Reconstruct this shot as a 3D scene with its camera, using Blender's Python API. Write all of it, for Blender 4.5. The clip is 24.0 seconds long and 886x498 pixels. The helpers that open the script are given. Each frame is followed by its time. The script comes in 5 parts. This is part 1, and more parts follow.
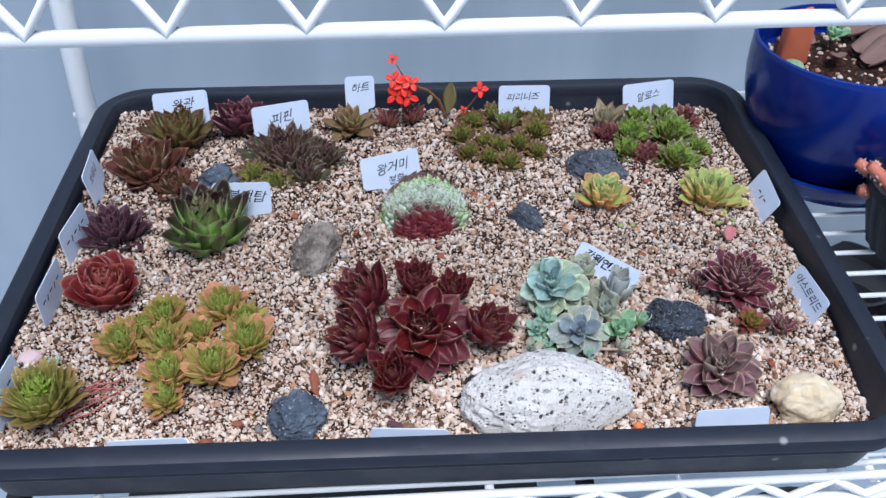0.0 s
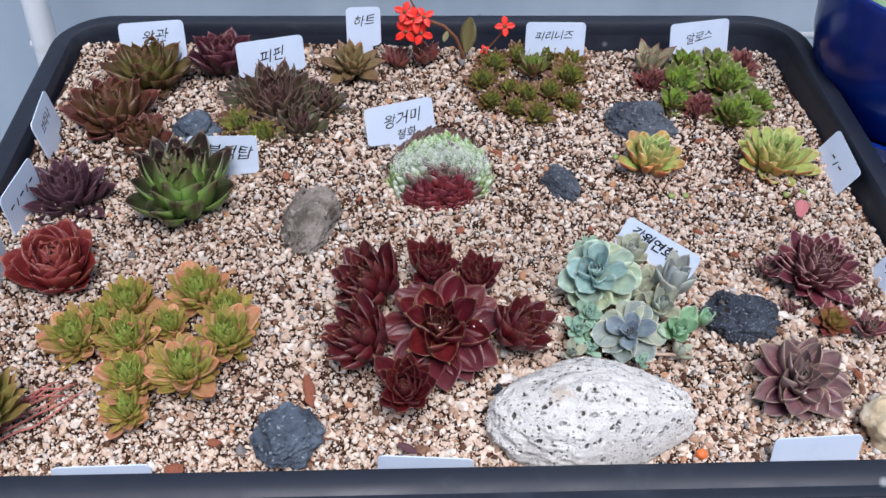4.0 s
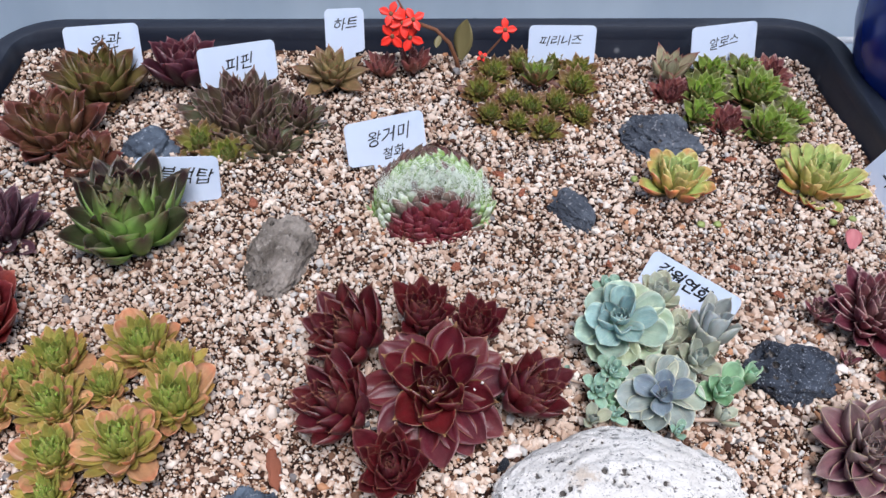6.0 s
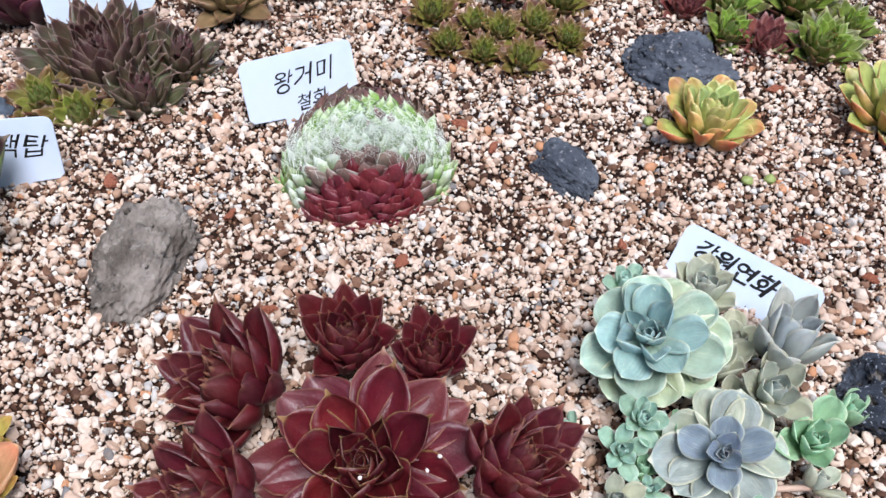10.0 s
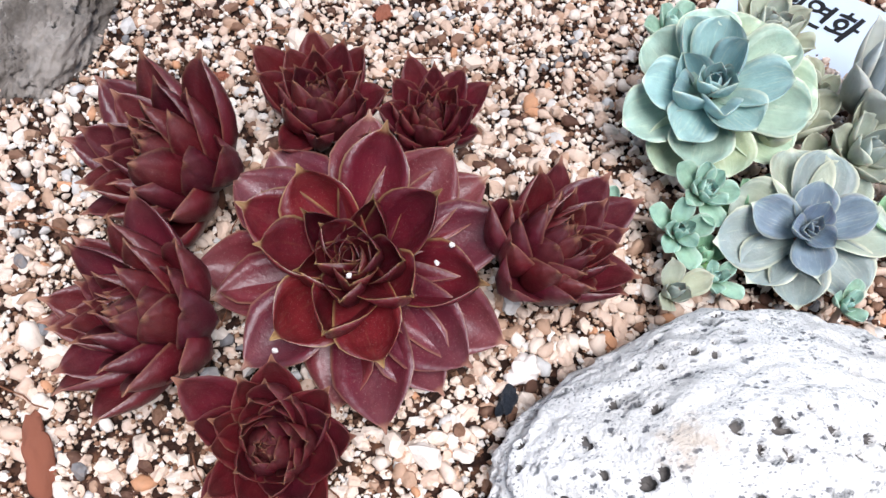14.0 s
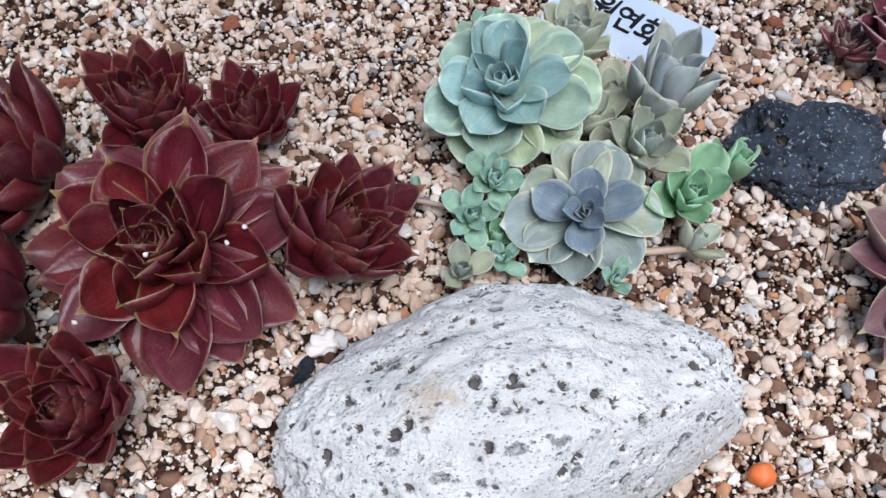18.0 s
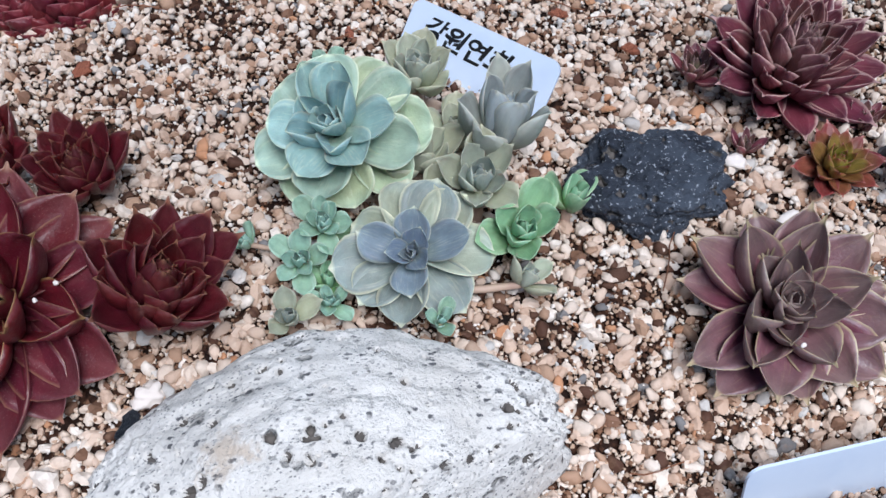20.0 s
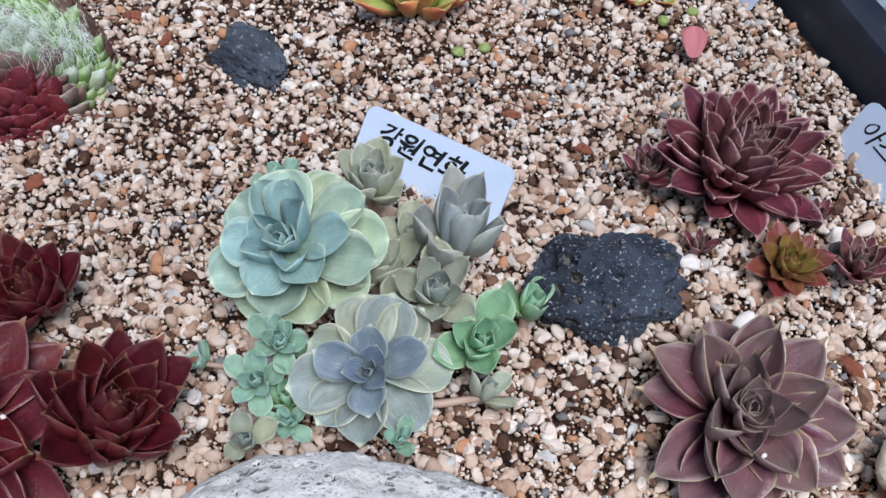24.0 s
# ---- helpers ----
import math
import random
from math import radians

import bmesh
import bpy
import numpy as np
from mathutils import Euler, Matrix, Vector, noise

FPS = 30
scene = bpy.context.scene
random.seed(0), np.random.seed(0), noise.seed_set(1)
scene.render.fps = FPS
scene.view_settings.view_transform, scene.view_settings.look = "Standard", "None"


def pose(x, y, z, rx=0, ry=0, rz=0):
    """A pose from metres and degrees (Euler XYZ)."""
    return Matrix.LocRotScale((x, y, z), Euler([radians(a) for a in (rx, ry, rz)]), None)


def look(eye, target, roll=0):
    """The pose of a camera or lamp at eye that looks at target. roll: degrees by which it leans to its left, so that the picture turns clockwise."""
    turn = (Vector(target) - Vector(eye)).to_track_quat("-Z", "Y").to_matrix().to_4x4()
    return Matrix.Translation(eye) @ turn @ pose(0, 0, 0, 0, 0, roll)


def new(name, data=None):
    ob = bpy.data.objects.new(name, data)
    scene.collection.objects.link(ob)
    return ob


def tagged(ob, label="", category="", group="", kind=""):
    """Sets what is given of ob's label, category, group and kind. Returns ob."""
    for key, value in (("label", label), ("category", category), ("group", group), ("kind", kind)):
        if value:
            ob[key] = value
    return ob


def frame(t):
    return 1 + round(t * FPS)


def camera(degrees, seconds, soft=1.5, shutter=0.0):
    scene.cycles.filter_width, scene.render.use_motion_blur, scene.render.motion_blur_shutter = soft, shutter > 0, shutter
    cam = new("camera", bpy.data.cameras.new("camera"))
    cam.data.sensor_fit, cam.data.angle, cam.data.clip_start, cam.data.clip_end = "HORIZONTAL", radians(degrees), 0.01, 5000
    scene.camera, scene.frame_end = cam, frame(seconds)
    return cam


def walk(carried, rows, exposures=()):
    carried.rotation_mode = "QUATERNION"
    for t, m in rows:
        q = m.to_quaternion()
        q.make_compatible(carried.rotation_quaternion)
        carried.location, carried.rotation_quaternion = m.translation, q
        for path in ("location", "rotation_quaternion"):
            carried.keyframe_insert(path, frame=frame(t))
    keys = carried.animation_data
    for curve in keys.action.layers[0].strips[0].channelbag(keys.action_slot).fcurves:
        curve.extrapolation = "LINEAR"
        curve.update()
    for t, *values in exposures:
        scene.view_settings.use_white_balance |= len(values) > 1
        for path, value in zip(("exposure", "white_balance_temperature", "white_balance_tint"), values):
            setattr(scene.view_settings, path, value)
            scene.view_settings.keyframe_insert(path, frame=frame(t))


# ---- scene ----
cam = camera(50.18, 24.0)
walk(cam, [
    (0, look((-0.0046, -0.4862, 0.4439), (0.0084, -0.2452, 0.2657), 1.20)),
    (0.5, look((-0.0097, -0.4845, 0.4412), (0.0037, -0.2443, 0.2618), 1.57)),
    (1, look((-0.0157, -0.4756, 0.4383), (-0.0020, -0.2389, 0.2545), 1.79)),
    (1.5, look((-0.0201, -0.4604, 0.4366), (-0.0063, -0.2267, 0.2491), 1.87)),
    (3.5, look((-0.0183, -0.3970, 0.4108), (-0.0031, -0.1705, 0.2146), 2.71)),
    (4, look((-0.0178, -0.3728, 0.3999), (-0.0020, -0.1473, 0.2028), 2.92)),
    (4.5, look((-0.0170, -0.3530, 0.3903), (-0.0009, -0.1273, 0.1932), 2.89)),
    (5, look((-0.0151, -0.3301, 0.3782), (0.0015, -0.1046, 0.1810), 2.95)),
    (5.5, look((-0.0142, -0.3117, 0.3653), (0.0032, -0.0859, 0.1685), 3.05)),
    (6, look((-0.0138, -0.2944, 0.3521), (0.0046, -0.0666, 0.1578), 3.09)),
    (6.5, look((-0.0120, -0.2790, 0.3430), (0.0067, -0.0493, 0.1510), 3.08)),
    (7, look((-0.0068, -0.2570, 0.3302), (0.0128, -0.0248, 0.1413), 2.85)),
    (7.5, look((-0.0033, -0.2352, 0.3157), (0.0179, -0.0019, 0.1282), 2.78)),
    (8, look((0.0013, -0.2121, 0.3002), (0.0234, 0.0216, 0.1134), 2.63)),
    (8.5, look((0.0038, -0.1978, 0.2850), (0.0270, 0.0362, 0.0988), 2.54)),
    (9, look((0.0087, -0.1864, 0.2719), (0.0314, 0.0469, 0.0847), 1.92)),
    (9.5, look((0.0145, -0.1768, 0.2640), (0.0361, 0.0527, 0.0720), 1.26)),
    (10, look((0.0133, -0.1657, 0.2556), (0.0365, 0.0528, 0.0513), 1.21)),
    (10.5, look((0.0124, -0.1561, 0.2487), (0.0368, 0.0518, 0.0338), 1.29)),
    (12.5, look((0.0097, -0.1196, 0.2126), (0.0366, 0.0610, -0.0255), 1.09)),
    (13, look((0.0088, -0.1188, 0.2000), (0.0364, 0.0580, -0.0408), 1.34)),
    (13.5, look((0.0089, -0.1227, 0.1964), (0.0373, 0.0529, -0.0452), 1.61)),
    (14, look((0.0082, -0.1309, 0.1950), (0.0375, 0.0446, -0.0466), 1.84)),
    (14.5, look((0.0073, -0.1382, 0.1946), (0.0373, 0.0374, -0.0468), 2.09)),
    (15, look((0.0045, -0.1469, 0.1948), (0.0362, 0.0297, -0.0456), 2.60)),
    (15.5, look((0.0014, -0.1544, 0.1959), (0.0346, 0.0219, -0.0445), 3.12)),
    (16, look((0.0004, -0.1628, 0.1976), (0.0342, 0.0157, -0.0412), 3.37)),
    (16.5, look((0.0084, -0.1665, 0.2033), (0.0412, 0.0130, -0.0348), 3.13)),
    (17, look((0.0236, -0.1642, 0.2053), (0.0556, 0.0149, -0.0332), 2.79)),
    (17.5, look((0.0377, -0.1612, 0.2068), (0.0691, 0.0188, -0.0311), 2.23)),
    (18, look((0.0527, -0.1576, 0.2061), (0.0836, 0.0236, -0.0310), 1.40)),
    (18.5, look((0.0659, -0.1562, 0.2048), (0.0971, 0.0257, -0.0317), 0.70)),
    (19, look((0.0788, -0.1571, 0.2045), (0.1105, 0.0259, -0.0312), 0.20)),
    (19.5, look((0.0882, -0.1582, 0.2063), (0.1205, 0.0250, -0.0290), -0.09)),
    (21.5, look((0.1037, -0.1493, 0.2198), (0.1468, 0.0392, -0.0095), 0.81)),
    (22, look((0.1043, -0.1473, 0.2217), (0.1491, 0.0431, -0.0057), 0.79)),
    (22.5, look((0.1042, -0.1470, 0.2206), (0.1501, 0.0449, -0.0054), 0.79)),
    (23, look((0.1042, -0.1472, 0.2188), (0.1503, 0.0460, -0.0060), 0.63)),
    (23.5, look((0.1018, -0.1470, 0.2173), (0.1484, 0.0474, -0.0064), 0.68)),
    (24, look((0.0998, -0.1467, 0.2179), (0.1467, 0.0490, -0.0046), 0.69)),
], exposures=[(0, -0.06, 5750, 12), (2.5, -0.05, 5900, 13), (5, 0.03, 6100, 15), (8, 0.22, 6080, 15), (13, 0.48, 6100, 13), (14, 0.48, 6050, 13), (15.5, 0.25, 5950, 11), (17, 0.0, 5880, 11), (19, -0.06, 5820, 11), (23, -0.04, 5850, 12), (24, -0.12, 5850, 12)])

CM = 0.01

# ---- sky, sun ----
world = bpy.data.worlds.new("sky")
scene.world = world
world.use_nodes = True
wn = world.node_tree
sky = wn.nodes.new("ShaderNodeTexSky")
sky.sky_type, sky.sun_disc = "NISHITA", False
sky.sun_elevation, sky.sun_rotation = radians(66), radians(160)
wn.nodes["Background"].inputs["Strength"].default_value = 0.068
wn.links.new(sky.outputs["Color"], wn.nodes["Background"].inputs["Color"])
sun = new("sun", bpy.data.lights.new("sun", "SUN"))
sun.data.energy, sun.data.angle, sun.data.color = 4.7, radians(28), (1.0, 0.98, 0.96)
sun.matrix_world = look((0.12, -0.7, 1.6), (0, 0.1, 0))


# ---- material helpers ----
def S(r, g, b):
    """A linear colour from 0-255 display values."""
    return tuple(((c / 255 / 12.92) if c < 10.3 else ((c / 255 + 0.055) / 1.055) ** 2.4) for c in (r, g, b)) + (1.0,)


class Mat:
    """A node material being built."""

    def __init__(self, name, rough=0.5, metal=0.0, spec=0.5):
        self.m = bpy.data.materials.new(name)
        self.m.use_nodes = True
        self.t = self.m.node_tree
        self.b = self.t.nodes["Principled BSDF"]
        self.put("Roughness", rough), self.put("Metallic", metal), self.put("Specular IOR Level", spec)

    def put(self, slot, value):
        self.link(value, self.b.inputs[slot])

    def link(self, value, slot):
        if hasattr(value, "is_output"):
            self.t.links.new(value, slot)
        elif value is not None:
            slot.default_value = value

    def node(self, kind, out=0, **slots):
        n = self.t.nodes.new(kind)
        for k, v in slots.items():
            if k.startswith("in"):
                self.link(v, n.inputs[int(k[2:])])
            elif k == "op":
                n.operation = v
            elif k == "dim":
                n.noise_dimensions = v
            elif k == "feature":
                n.feature = v
        return n.outputs[out]

    def math(self, op, a, b=0.0, c=0.0):
        return self.node("ShaderNodeMath", op=op, in0=a, in1=b, in2=c)

    def step(self, x, lo, hi, a=0.0, b=1.0):
        n = self.t.nodes.new("ShaderNodeMapRange")
        n.interpolation_type = "SMOOTHSTEP"
        for i, v in enumerate((x, lo, hi, a, b)):
            self.link(v, n.inputs[i])
        return n.outputs[0]

    def mix(self, f, a, b, blend="MIX"):
        n = self.t.nodes.new("ShaderNodeMix")
        n.data_type, n.blend_type = "RGBA", blend
        self.link(f, n.inputs[0]), self.link(a, n.inputs[6]), self.link(b, n.inputs[7])
        return n.outputs[2]

    def noise(self, scale, detail=3.0, rough=0.55, coord="Object", out=0):
        n = self.t.nodes.new("ShaderNodeTexNoise")
        n.inputs["Scale"].default_value, n.inputs["Detail"].default_value, n.inputs["Roughness"].default_value = scale, detail, rough
        if coord:
            self.t.links.new(self.coord(coord), n.inputs["Vector"])
        return n.outputs[out]

    def voronoi(self, scale, feature="F1", coord="Object", out=0):
        n = self.t.nodes.new("ShaderNodeTexVoronoi")
        n.feature = feature
        n.inputs["Scale"].default_value = scale
        self.t.links.new(self.coord(coord), n.inputs["Vector"])
        return n.outputs[out]

    def coord(self, which):
        return self.t.nodes.new("ShaderNodeTexCoord").outputs[which]

    def ramp(self, f, stops, hard=False):
        n = self.t.nodes.new("ShaderNodeValToRGB")
        e = n.color_ramp.elements
        n.color_ramp.interpolation = "CONSTANT" if hard else "LINEAR"
        for i, (p, c) in enumerate(stops):
            x = e[i] if i < 2 else e.new(p)
            x.position, x.color = p, c
        self.link(f, n.inputs[0])
        return n.outputs[0]

    def bump(self, height, strength=0.3, distance=0.001):
        n = self.t.nodes.new("ShaderNodeBump")
        n.inputs["Strength"].default_value, n.inputs["Distance"].default_value = strength, distance
        self.link(height, n.inputs["Height"])
        self.put("Normal", n.outputs[0])

    def col(self, c):
        self.put("Base Color", c)
        return self.m


def leaf_mat(name, inner, outer, tip, margin, base, tip_from=0.7, tip_amt=0.8, edge=0.9, edge_amt=0.7, rough=0.36, blotch=0.25, bloom=0.0, tip_age=-1.0, dust=0.0, veins=0.18):
    """A fleshy leaf: colour by age (object colour's red), towards its tip, its margin and its base."""
    k = Mat(name, rough=rough, spec=0.45)
    uv = k.node("ShaderNodeSeparateXYZ", in0=k.coord("UV"))
    u, v = uv, uv.node.outputs[1]
    info = k.t.nodes.new("ShaderNodeObjectInfo")
    age = k.node("ShaderNodeSeparateColor", in0=info.outputs["Color"])
    rnd = info.outputs["Random"]
    c = k.mix(age, inner, outer)
    c = k.mix(k.math("MULTIPLY", k.step(v, 0.0, 0.5, 1.0, 0.0), 0.75), c, base)
    patch = k.noise(3.5, 4, 0.6)
    reach = k.math("MULTIPLY", k.math("MULTIPLY", k.step(v, tip_from, 1.0), tip_amt), k.step(patch, 0.25, 0.6, 0.5, 1.0))
    if tip_age >= 0:
        reach = k.math("MULTIPLY", reach, k.step(age, tip_age, tip_age + 0.5))
    c = k.mix(reach, c, tip)
    grain = k.node("ShaderNodeCombineXYZ", in0=k.math("MULTIPLY", u, 26.0), in1=k.math("MULTIPLY", v, 3.0), in2=k.math("MULTIPLY", rnd, 50.0))
    vein = k.noise(1.0, 3, 0.6, coord="")
    k.link(grain, vein.node.inputs["Vector"])
    c = k.mix(k.step(vein, 0.5, 0.75, 0.0, veins), c, margin)
    if dust:
        c = k.mix(k.step(k.noise(110.0, 2, 0.5), 0.62, 0.72, 0.0, dust), c, (0.5, 0.42, 0.36, 1))
    e = k.math("ABSOLUTE", k.math("MULTIPLY_ADD", u, 2.0, -1.0))
    c = k.mix(k.math("MULTIPLY", k.math("MULTIPLY", k.step(e, edge, 0.99), k.step(age, 0.05, 0.5, 0.35 * edge_amt, edge_amt)), k.step(v, 0.1, 0.5)), c, margin)
    c = k.mix(k.step(v, 0.94, 1.0, 0.0, 0.7), c, margin)
    var = k.math("ADD", k.math("MULTIPLY_ADD", k.step(patch, 0.2, 0.8), 2 * blotch, 1 - blotch), k.math("MULTIPLY_ADD", rnd, 0.3, -0.15))
    n = k.t.nodes.new("ShaderNodeHueSaturation")
    k.link(k.math("MULTIPLY_ADD", rnd, 0.014, 0.493), n.inputs["Hue"])
    k.link(var, n.inputs["Value"])
    k.link(c, n.inputs["Color"])
    k.put("Base Color", n.outputs[0])
    fine = k.noise(38.0, 2, 0.6)
    k.put("Roughness", k.math("MULTIPLY_ADD", fine, 0.24, rough - 0.08))
    k.bump(k.math("ADD", fine, k.math("MULTIPLY", patch, 1.5)), 0.2, 0.0008)
    k.put("Subsurface Weight", 0.04)
    k.put("Subsurface Scale", 0.004)
    if bloom:
        k.put("Sheen Weight", bloom)
        k.put("Sheen Roughness", 0.6)
    return k.m


def part(name, bm, material, parent, label=""):
    """Links a bmesh or mesh as one mesh object under a thing or a part."""
    me = bm
    if not isinstance(bm, bpy.types.Mesh):
        me = bpy.data.meshes.new(name)
        bm.to_mesh(me)
        bm.free()
    if material and not me.materials:
        me.materials.append(material)
    ob = new(name, me)
    if parent:
        ob.parent = parent
    if label:
        ob["label"] = label
    return ob


def smooth(me, on=True):
    me.polygons.foreach_set("use_smooth", [on] * len(me.polygons))
    return me


def finish(bm, name, shade=True):
    me = bpy.data.meshes.new(name)
    bm.to_mesh(me)
    bm.free()
    return smooth(me) if shade else me


def thing(name, label, category, at=(0, 0, 0), group="", kind=""):
    ob = new(name)
    ob.empty_display_size = 0.01
    ob.location = [c * CM for c in at]
    return tagged(ob, label, category, group, kind)


def sm(x, lo, hi):
    f = min(1.0, max(0.0, (x - lo) / (hi - lo)))
    return f * f * (3 - 2 * f)


def ground_z(x, y):
    """Height of the grit in centimetres."""
    n = noise.noise(Vector((x * 0.16, y * 0.16, 3.0))) * 0.35 + noise.noise(Vector((x * 0.4, y * 0.4, 7.0))) * 0.15
    return -0.5 + 1.55 * sm(y, -8.5, 3.0) + n


def tube(points, radius, sides=10, taper=1.0, cap=True):
    """A bent round bar through points (metres)."""
    bm = bmesh.new()
    rings = []
    pts = [Vector(p) for p in points]
    ref = None
    for i, p in enumerate(pts):
        d = (pts[min(i + 1, len(pts) - 1)] - pts[max(i - 1, 0)]).normalized()
        if ref is None:
            ref = d.orthogonal().normalized()
        ref = (ref - d * ref.dot(d)).normalized()
        side = d.cross(ref)
        r = radius * (1 + (taper - 1) * i / max(1, len(pts) - 1))
        rings.append([bm.verts.new(p + r * (math.cos(a) * ref + math.sin(a) * side)) for a in (2 * math.pi * j / sides for j in range(sides))])
    for a, b in zip(rings, rings[1:]):
        for j in range(sides):
            bm.faces.new((a[j], a[(j + 1) % sides], b[(j + 1) % sides], b[j]))
    if cap:
        bm.faces.new(rings[0][::-1]), bm.faces.new(rings[-1])
    return bm


def lathe(profile, sides=48):
    """A turned form from (radius, height) in metres."""
    bm = bmesh.new()
    rings = [[bm.verts.new((r * math.cos(2 * math.pi * j / sides), r * math.sin(2 * math.pi * j / sides), z)) for j in range(sides)] for r, z in profile]
    for a, b in zip(rings, rings[1:]):
        for j in range(sides):
            bm.faces.new((a[j], a[(j + 1) % sides], b[(j + 1) % sides], b[j]))
    bm.faces.new(rings[0][::-1])
    bm.faces.new(rings[-1])
    return bm


# ---- materials ----
def wall_material():
    k = Mat("painted_panel", rough=0.5)
    big = k.noise(1.4, 4, 0.6)
    mapn = k.t.nodes.new("ShaderNodeMapping")
    mapn.inputs["Scale"].default_value = (9, 9, 0.7)
    k.link(k.coord("Object"), mapn.inputs["Vector"])
    st = k.t.nodes.new("ShaderNodeTexNoise")
    st.inputs["Scale"].default_value, st.inputs["Detail"].default_value = 1.0, 5
    k.link(mapn.outputs[0], st.inputs["Vector"])
    c = k.mix(k.step(st.outputs[0], 0.3, 0.75), S(154, 168, 180), S(172, 185, 195))
    c = k.mix(k.step(big, 0.4, 0.8, 0.0, 0.35), c, S(132, 147, 162))
    spots = k.voronoi(26.0)
    c = k.mix(k.math("MULTIPLY", k.step(spots, 0.05, 0.09, 1.0, 0.0), k.step(k.noise(3.0), 0.55, 0.7)), c, S(95, 105, 115))
    k.bump(st.outputs[0], 0.1, 0.002)
    return k.col(c)


def floor_material():
    k = Mat("concrete", rough=0.85)
    c = k.mix(k.noise(6.0, 6), S(146, 156, 168), S(172, 180, 190))
    c = k.mix(k.step(k.noise(60.0, 3), 0.45, 0.7, 0, 0.5), c, S(126, 134, 144))
    k.bump(k.noise(80.0, 4), 0.3, 0.002)
    return k.col(c)


def tray_material():
    k = Mat("black_plastic", rough=0.38, spec=0.5)
    dust = k.noise(22.0, 6, 0.65)
    c = k.mix(k.step(dust, 0.52, 0.75, 0.0, 0.16), S(21, 28, 42), S(96, 104, 114))
    spots = k.voronoi(45.0)
    c = k.mix(k.math("MULTIPLY", k.step(spots, 0.04, 0.16, 0.6, 0.0), k.step(k.noise(11.0), 0.5, 0.62)), c, S(165, 168, 170))
    k.put("Roughness", k.step(dust, 0.3, 0.8, 0.46, 0.7))
    k.bump(k.noise(400.0, 2), 0.08, 0.0004)
    return k.col(c)


def white_metal():
    k = Mat("white_coated_wire", rough=0.3)
    c = k.mix(k.step(k.noise(70.0, 4), 0.55, 0.8, 0, 0.4), S(232, 234, 234), S(196, 194, 188))
    return k.col(c)


def pebble_material(name, per_island):
    k = Mat(name, rough=0.75, spec=0.3)
    if per_island:
        rnd = k.t.nodes.new("ShaderNodeNewGeometry").outputs["Random Per Island"]
    else:
        rnd = k.t.nodes.new("ShaderNodeObjectInfo").outputs["Random"]
    c = k.ramp(rnd, [(0.0, S(224, 212, 200)), (0.14, S(212, 192, 176)), (0.34, S(231, 223, 214)), (0.46, S(202, 178, 160)), (0.60, S(218, 202, 188)),
                     (0.72, S(174, 144, 122)), (0.81, S(190, 142, 108)), (0.83, S(124, 94, 76)), (0.88, S(84, 58, 46)), (0.935, S(196, 195, 193)), (0.98, S(122, 122, 124))], hard=True)
    w = k.math("FRACT", k.math("MULTIPLY", rnd, 917.0))
    c = k.mix(1.0, c, k.ramp(w, [(0, (0.88, 0.82, 0.77, 1)), (1, (1.0, 0.985, 0.965, 1))]), "MULTIPLY")
    c = k.mix(k.step(k.noise(420.0, 3), 0.5, 0.75, 0, 0.35), c, S(150, 120, 96))
    k.bump(k.noise(900.0, 3), 0.35, 0.0005)
    return k.col(c)


def crumb_material():
    k = Mat("soil_crumb", rough=0.9, spec=0.2)
    rnd = k.t.nodes.new("ShaderNodeNewGeometry").outputs["Random Per Island"]
    c = k.ramp(rnd, [(0.0, S(74, 50, 38)), (0.12, S(120, 88, 68)), (0.28, S(180, 154, 132)), (0.5, S(212, 194, 176)), (0.8, S(152, 120, 96)), (0.86, S(222, 214, 206))], hard=True)
    k.bump(k.noise(900.0, 3), 0.4, 0.0005)
    return k.col(c)


def soil_material():
    k = Mat("bark_soil", rough=0.9, spec=0.2)
    c = k.ramp(k.noise(260.0, 4), [(0.3, S(17, 11, 8)), (0.5, S(46, 29, 22)), (0.7, S(92, 62, 45))])
    k.bump(k.noise(300.0, 4), 0.8, 0.003)
    return k.col(c)


def stone_material(name, dark, light, speck, speck_scale, speck_amt=0.6, rough=0.85, grain=220.0, stain=None):
    k = Mat(name, rough=rough, spec=0.3)
    n = k.noise(45.0, 6, 0.65)
    c = k.mix(k.step(n, 0.3, 0.7), dark, light)
    s = k.noise(speck_scale, 3, 0.6)
    c = k.mix(k.step(s, 0.60, 0.66, 0.0, speck_amt), c, speck)
    if stain:
        c = k.mix(k.step(k.noise(20.0, 3), 0.52, 0.75, 0, 0.6), c, stain)
    k.bump(k.noise(grain, 6, 0.75), 0.9, 0.0025)
    return k.col(c)


M = {
    "wall": wall_material(), "floor": floor_material(), "tray": tray_material(), "white": white_metal(),
    "grit": pebble_material("grit_mix", True), "pebble": pebble_material("loose_pebble", False), "soil": soil_material(), "crumb": crumb_material(),
}


# ---- setting ----
def box_mesh(name, lo, hi):
    bm = bmesh.new()
    bmesh.ops.create_cube(bm, size=1)
    for v in bm.verts:
        v.co = Vector([lo[i] + (v.co[i] + 0.5) * (hi[i] - lo[i]) for i in range(3)])
    bmesh.ops.bevel(bm, geom=list(bm.edges), offset=0.003, segments=1, affect="EDGES")
    return finish(bm, name, False)


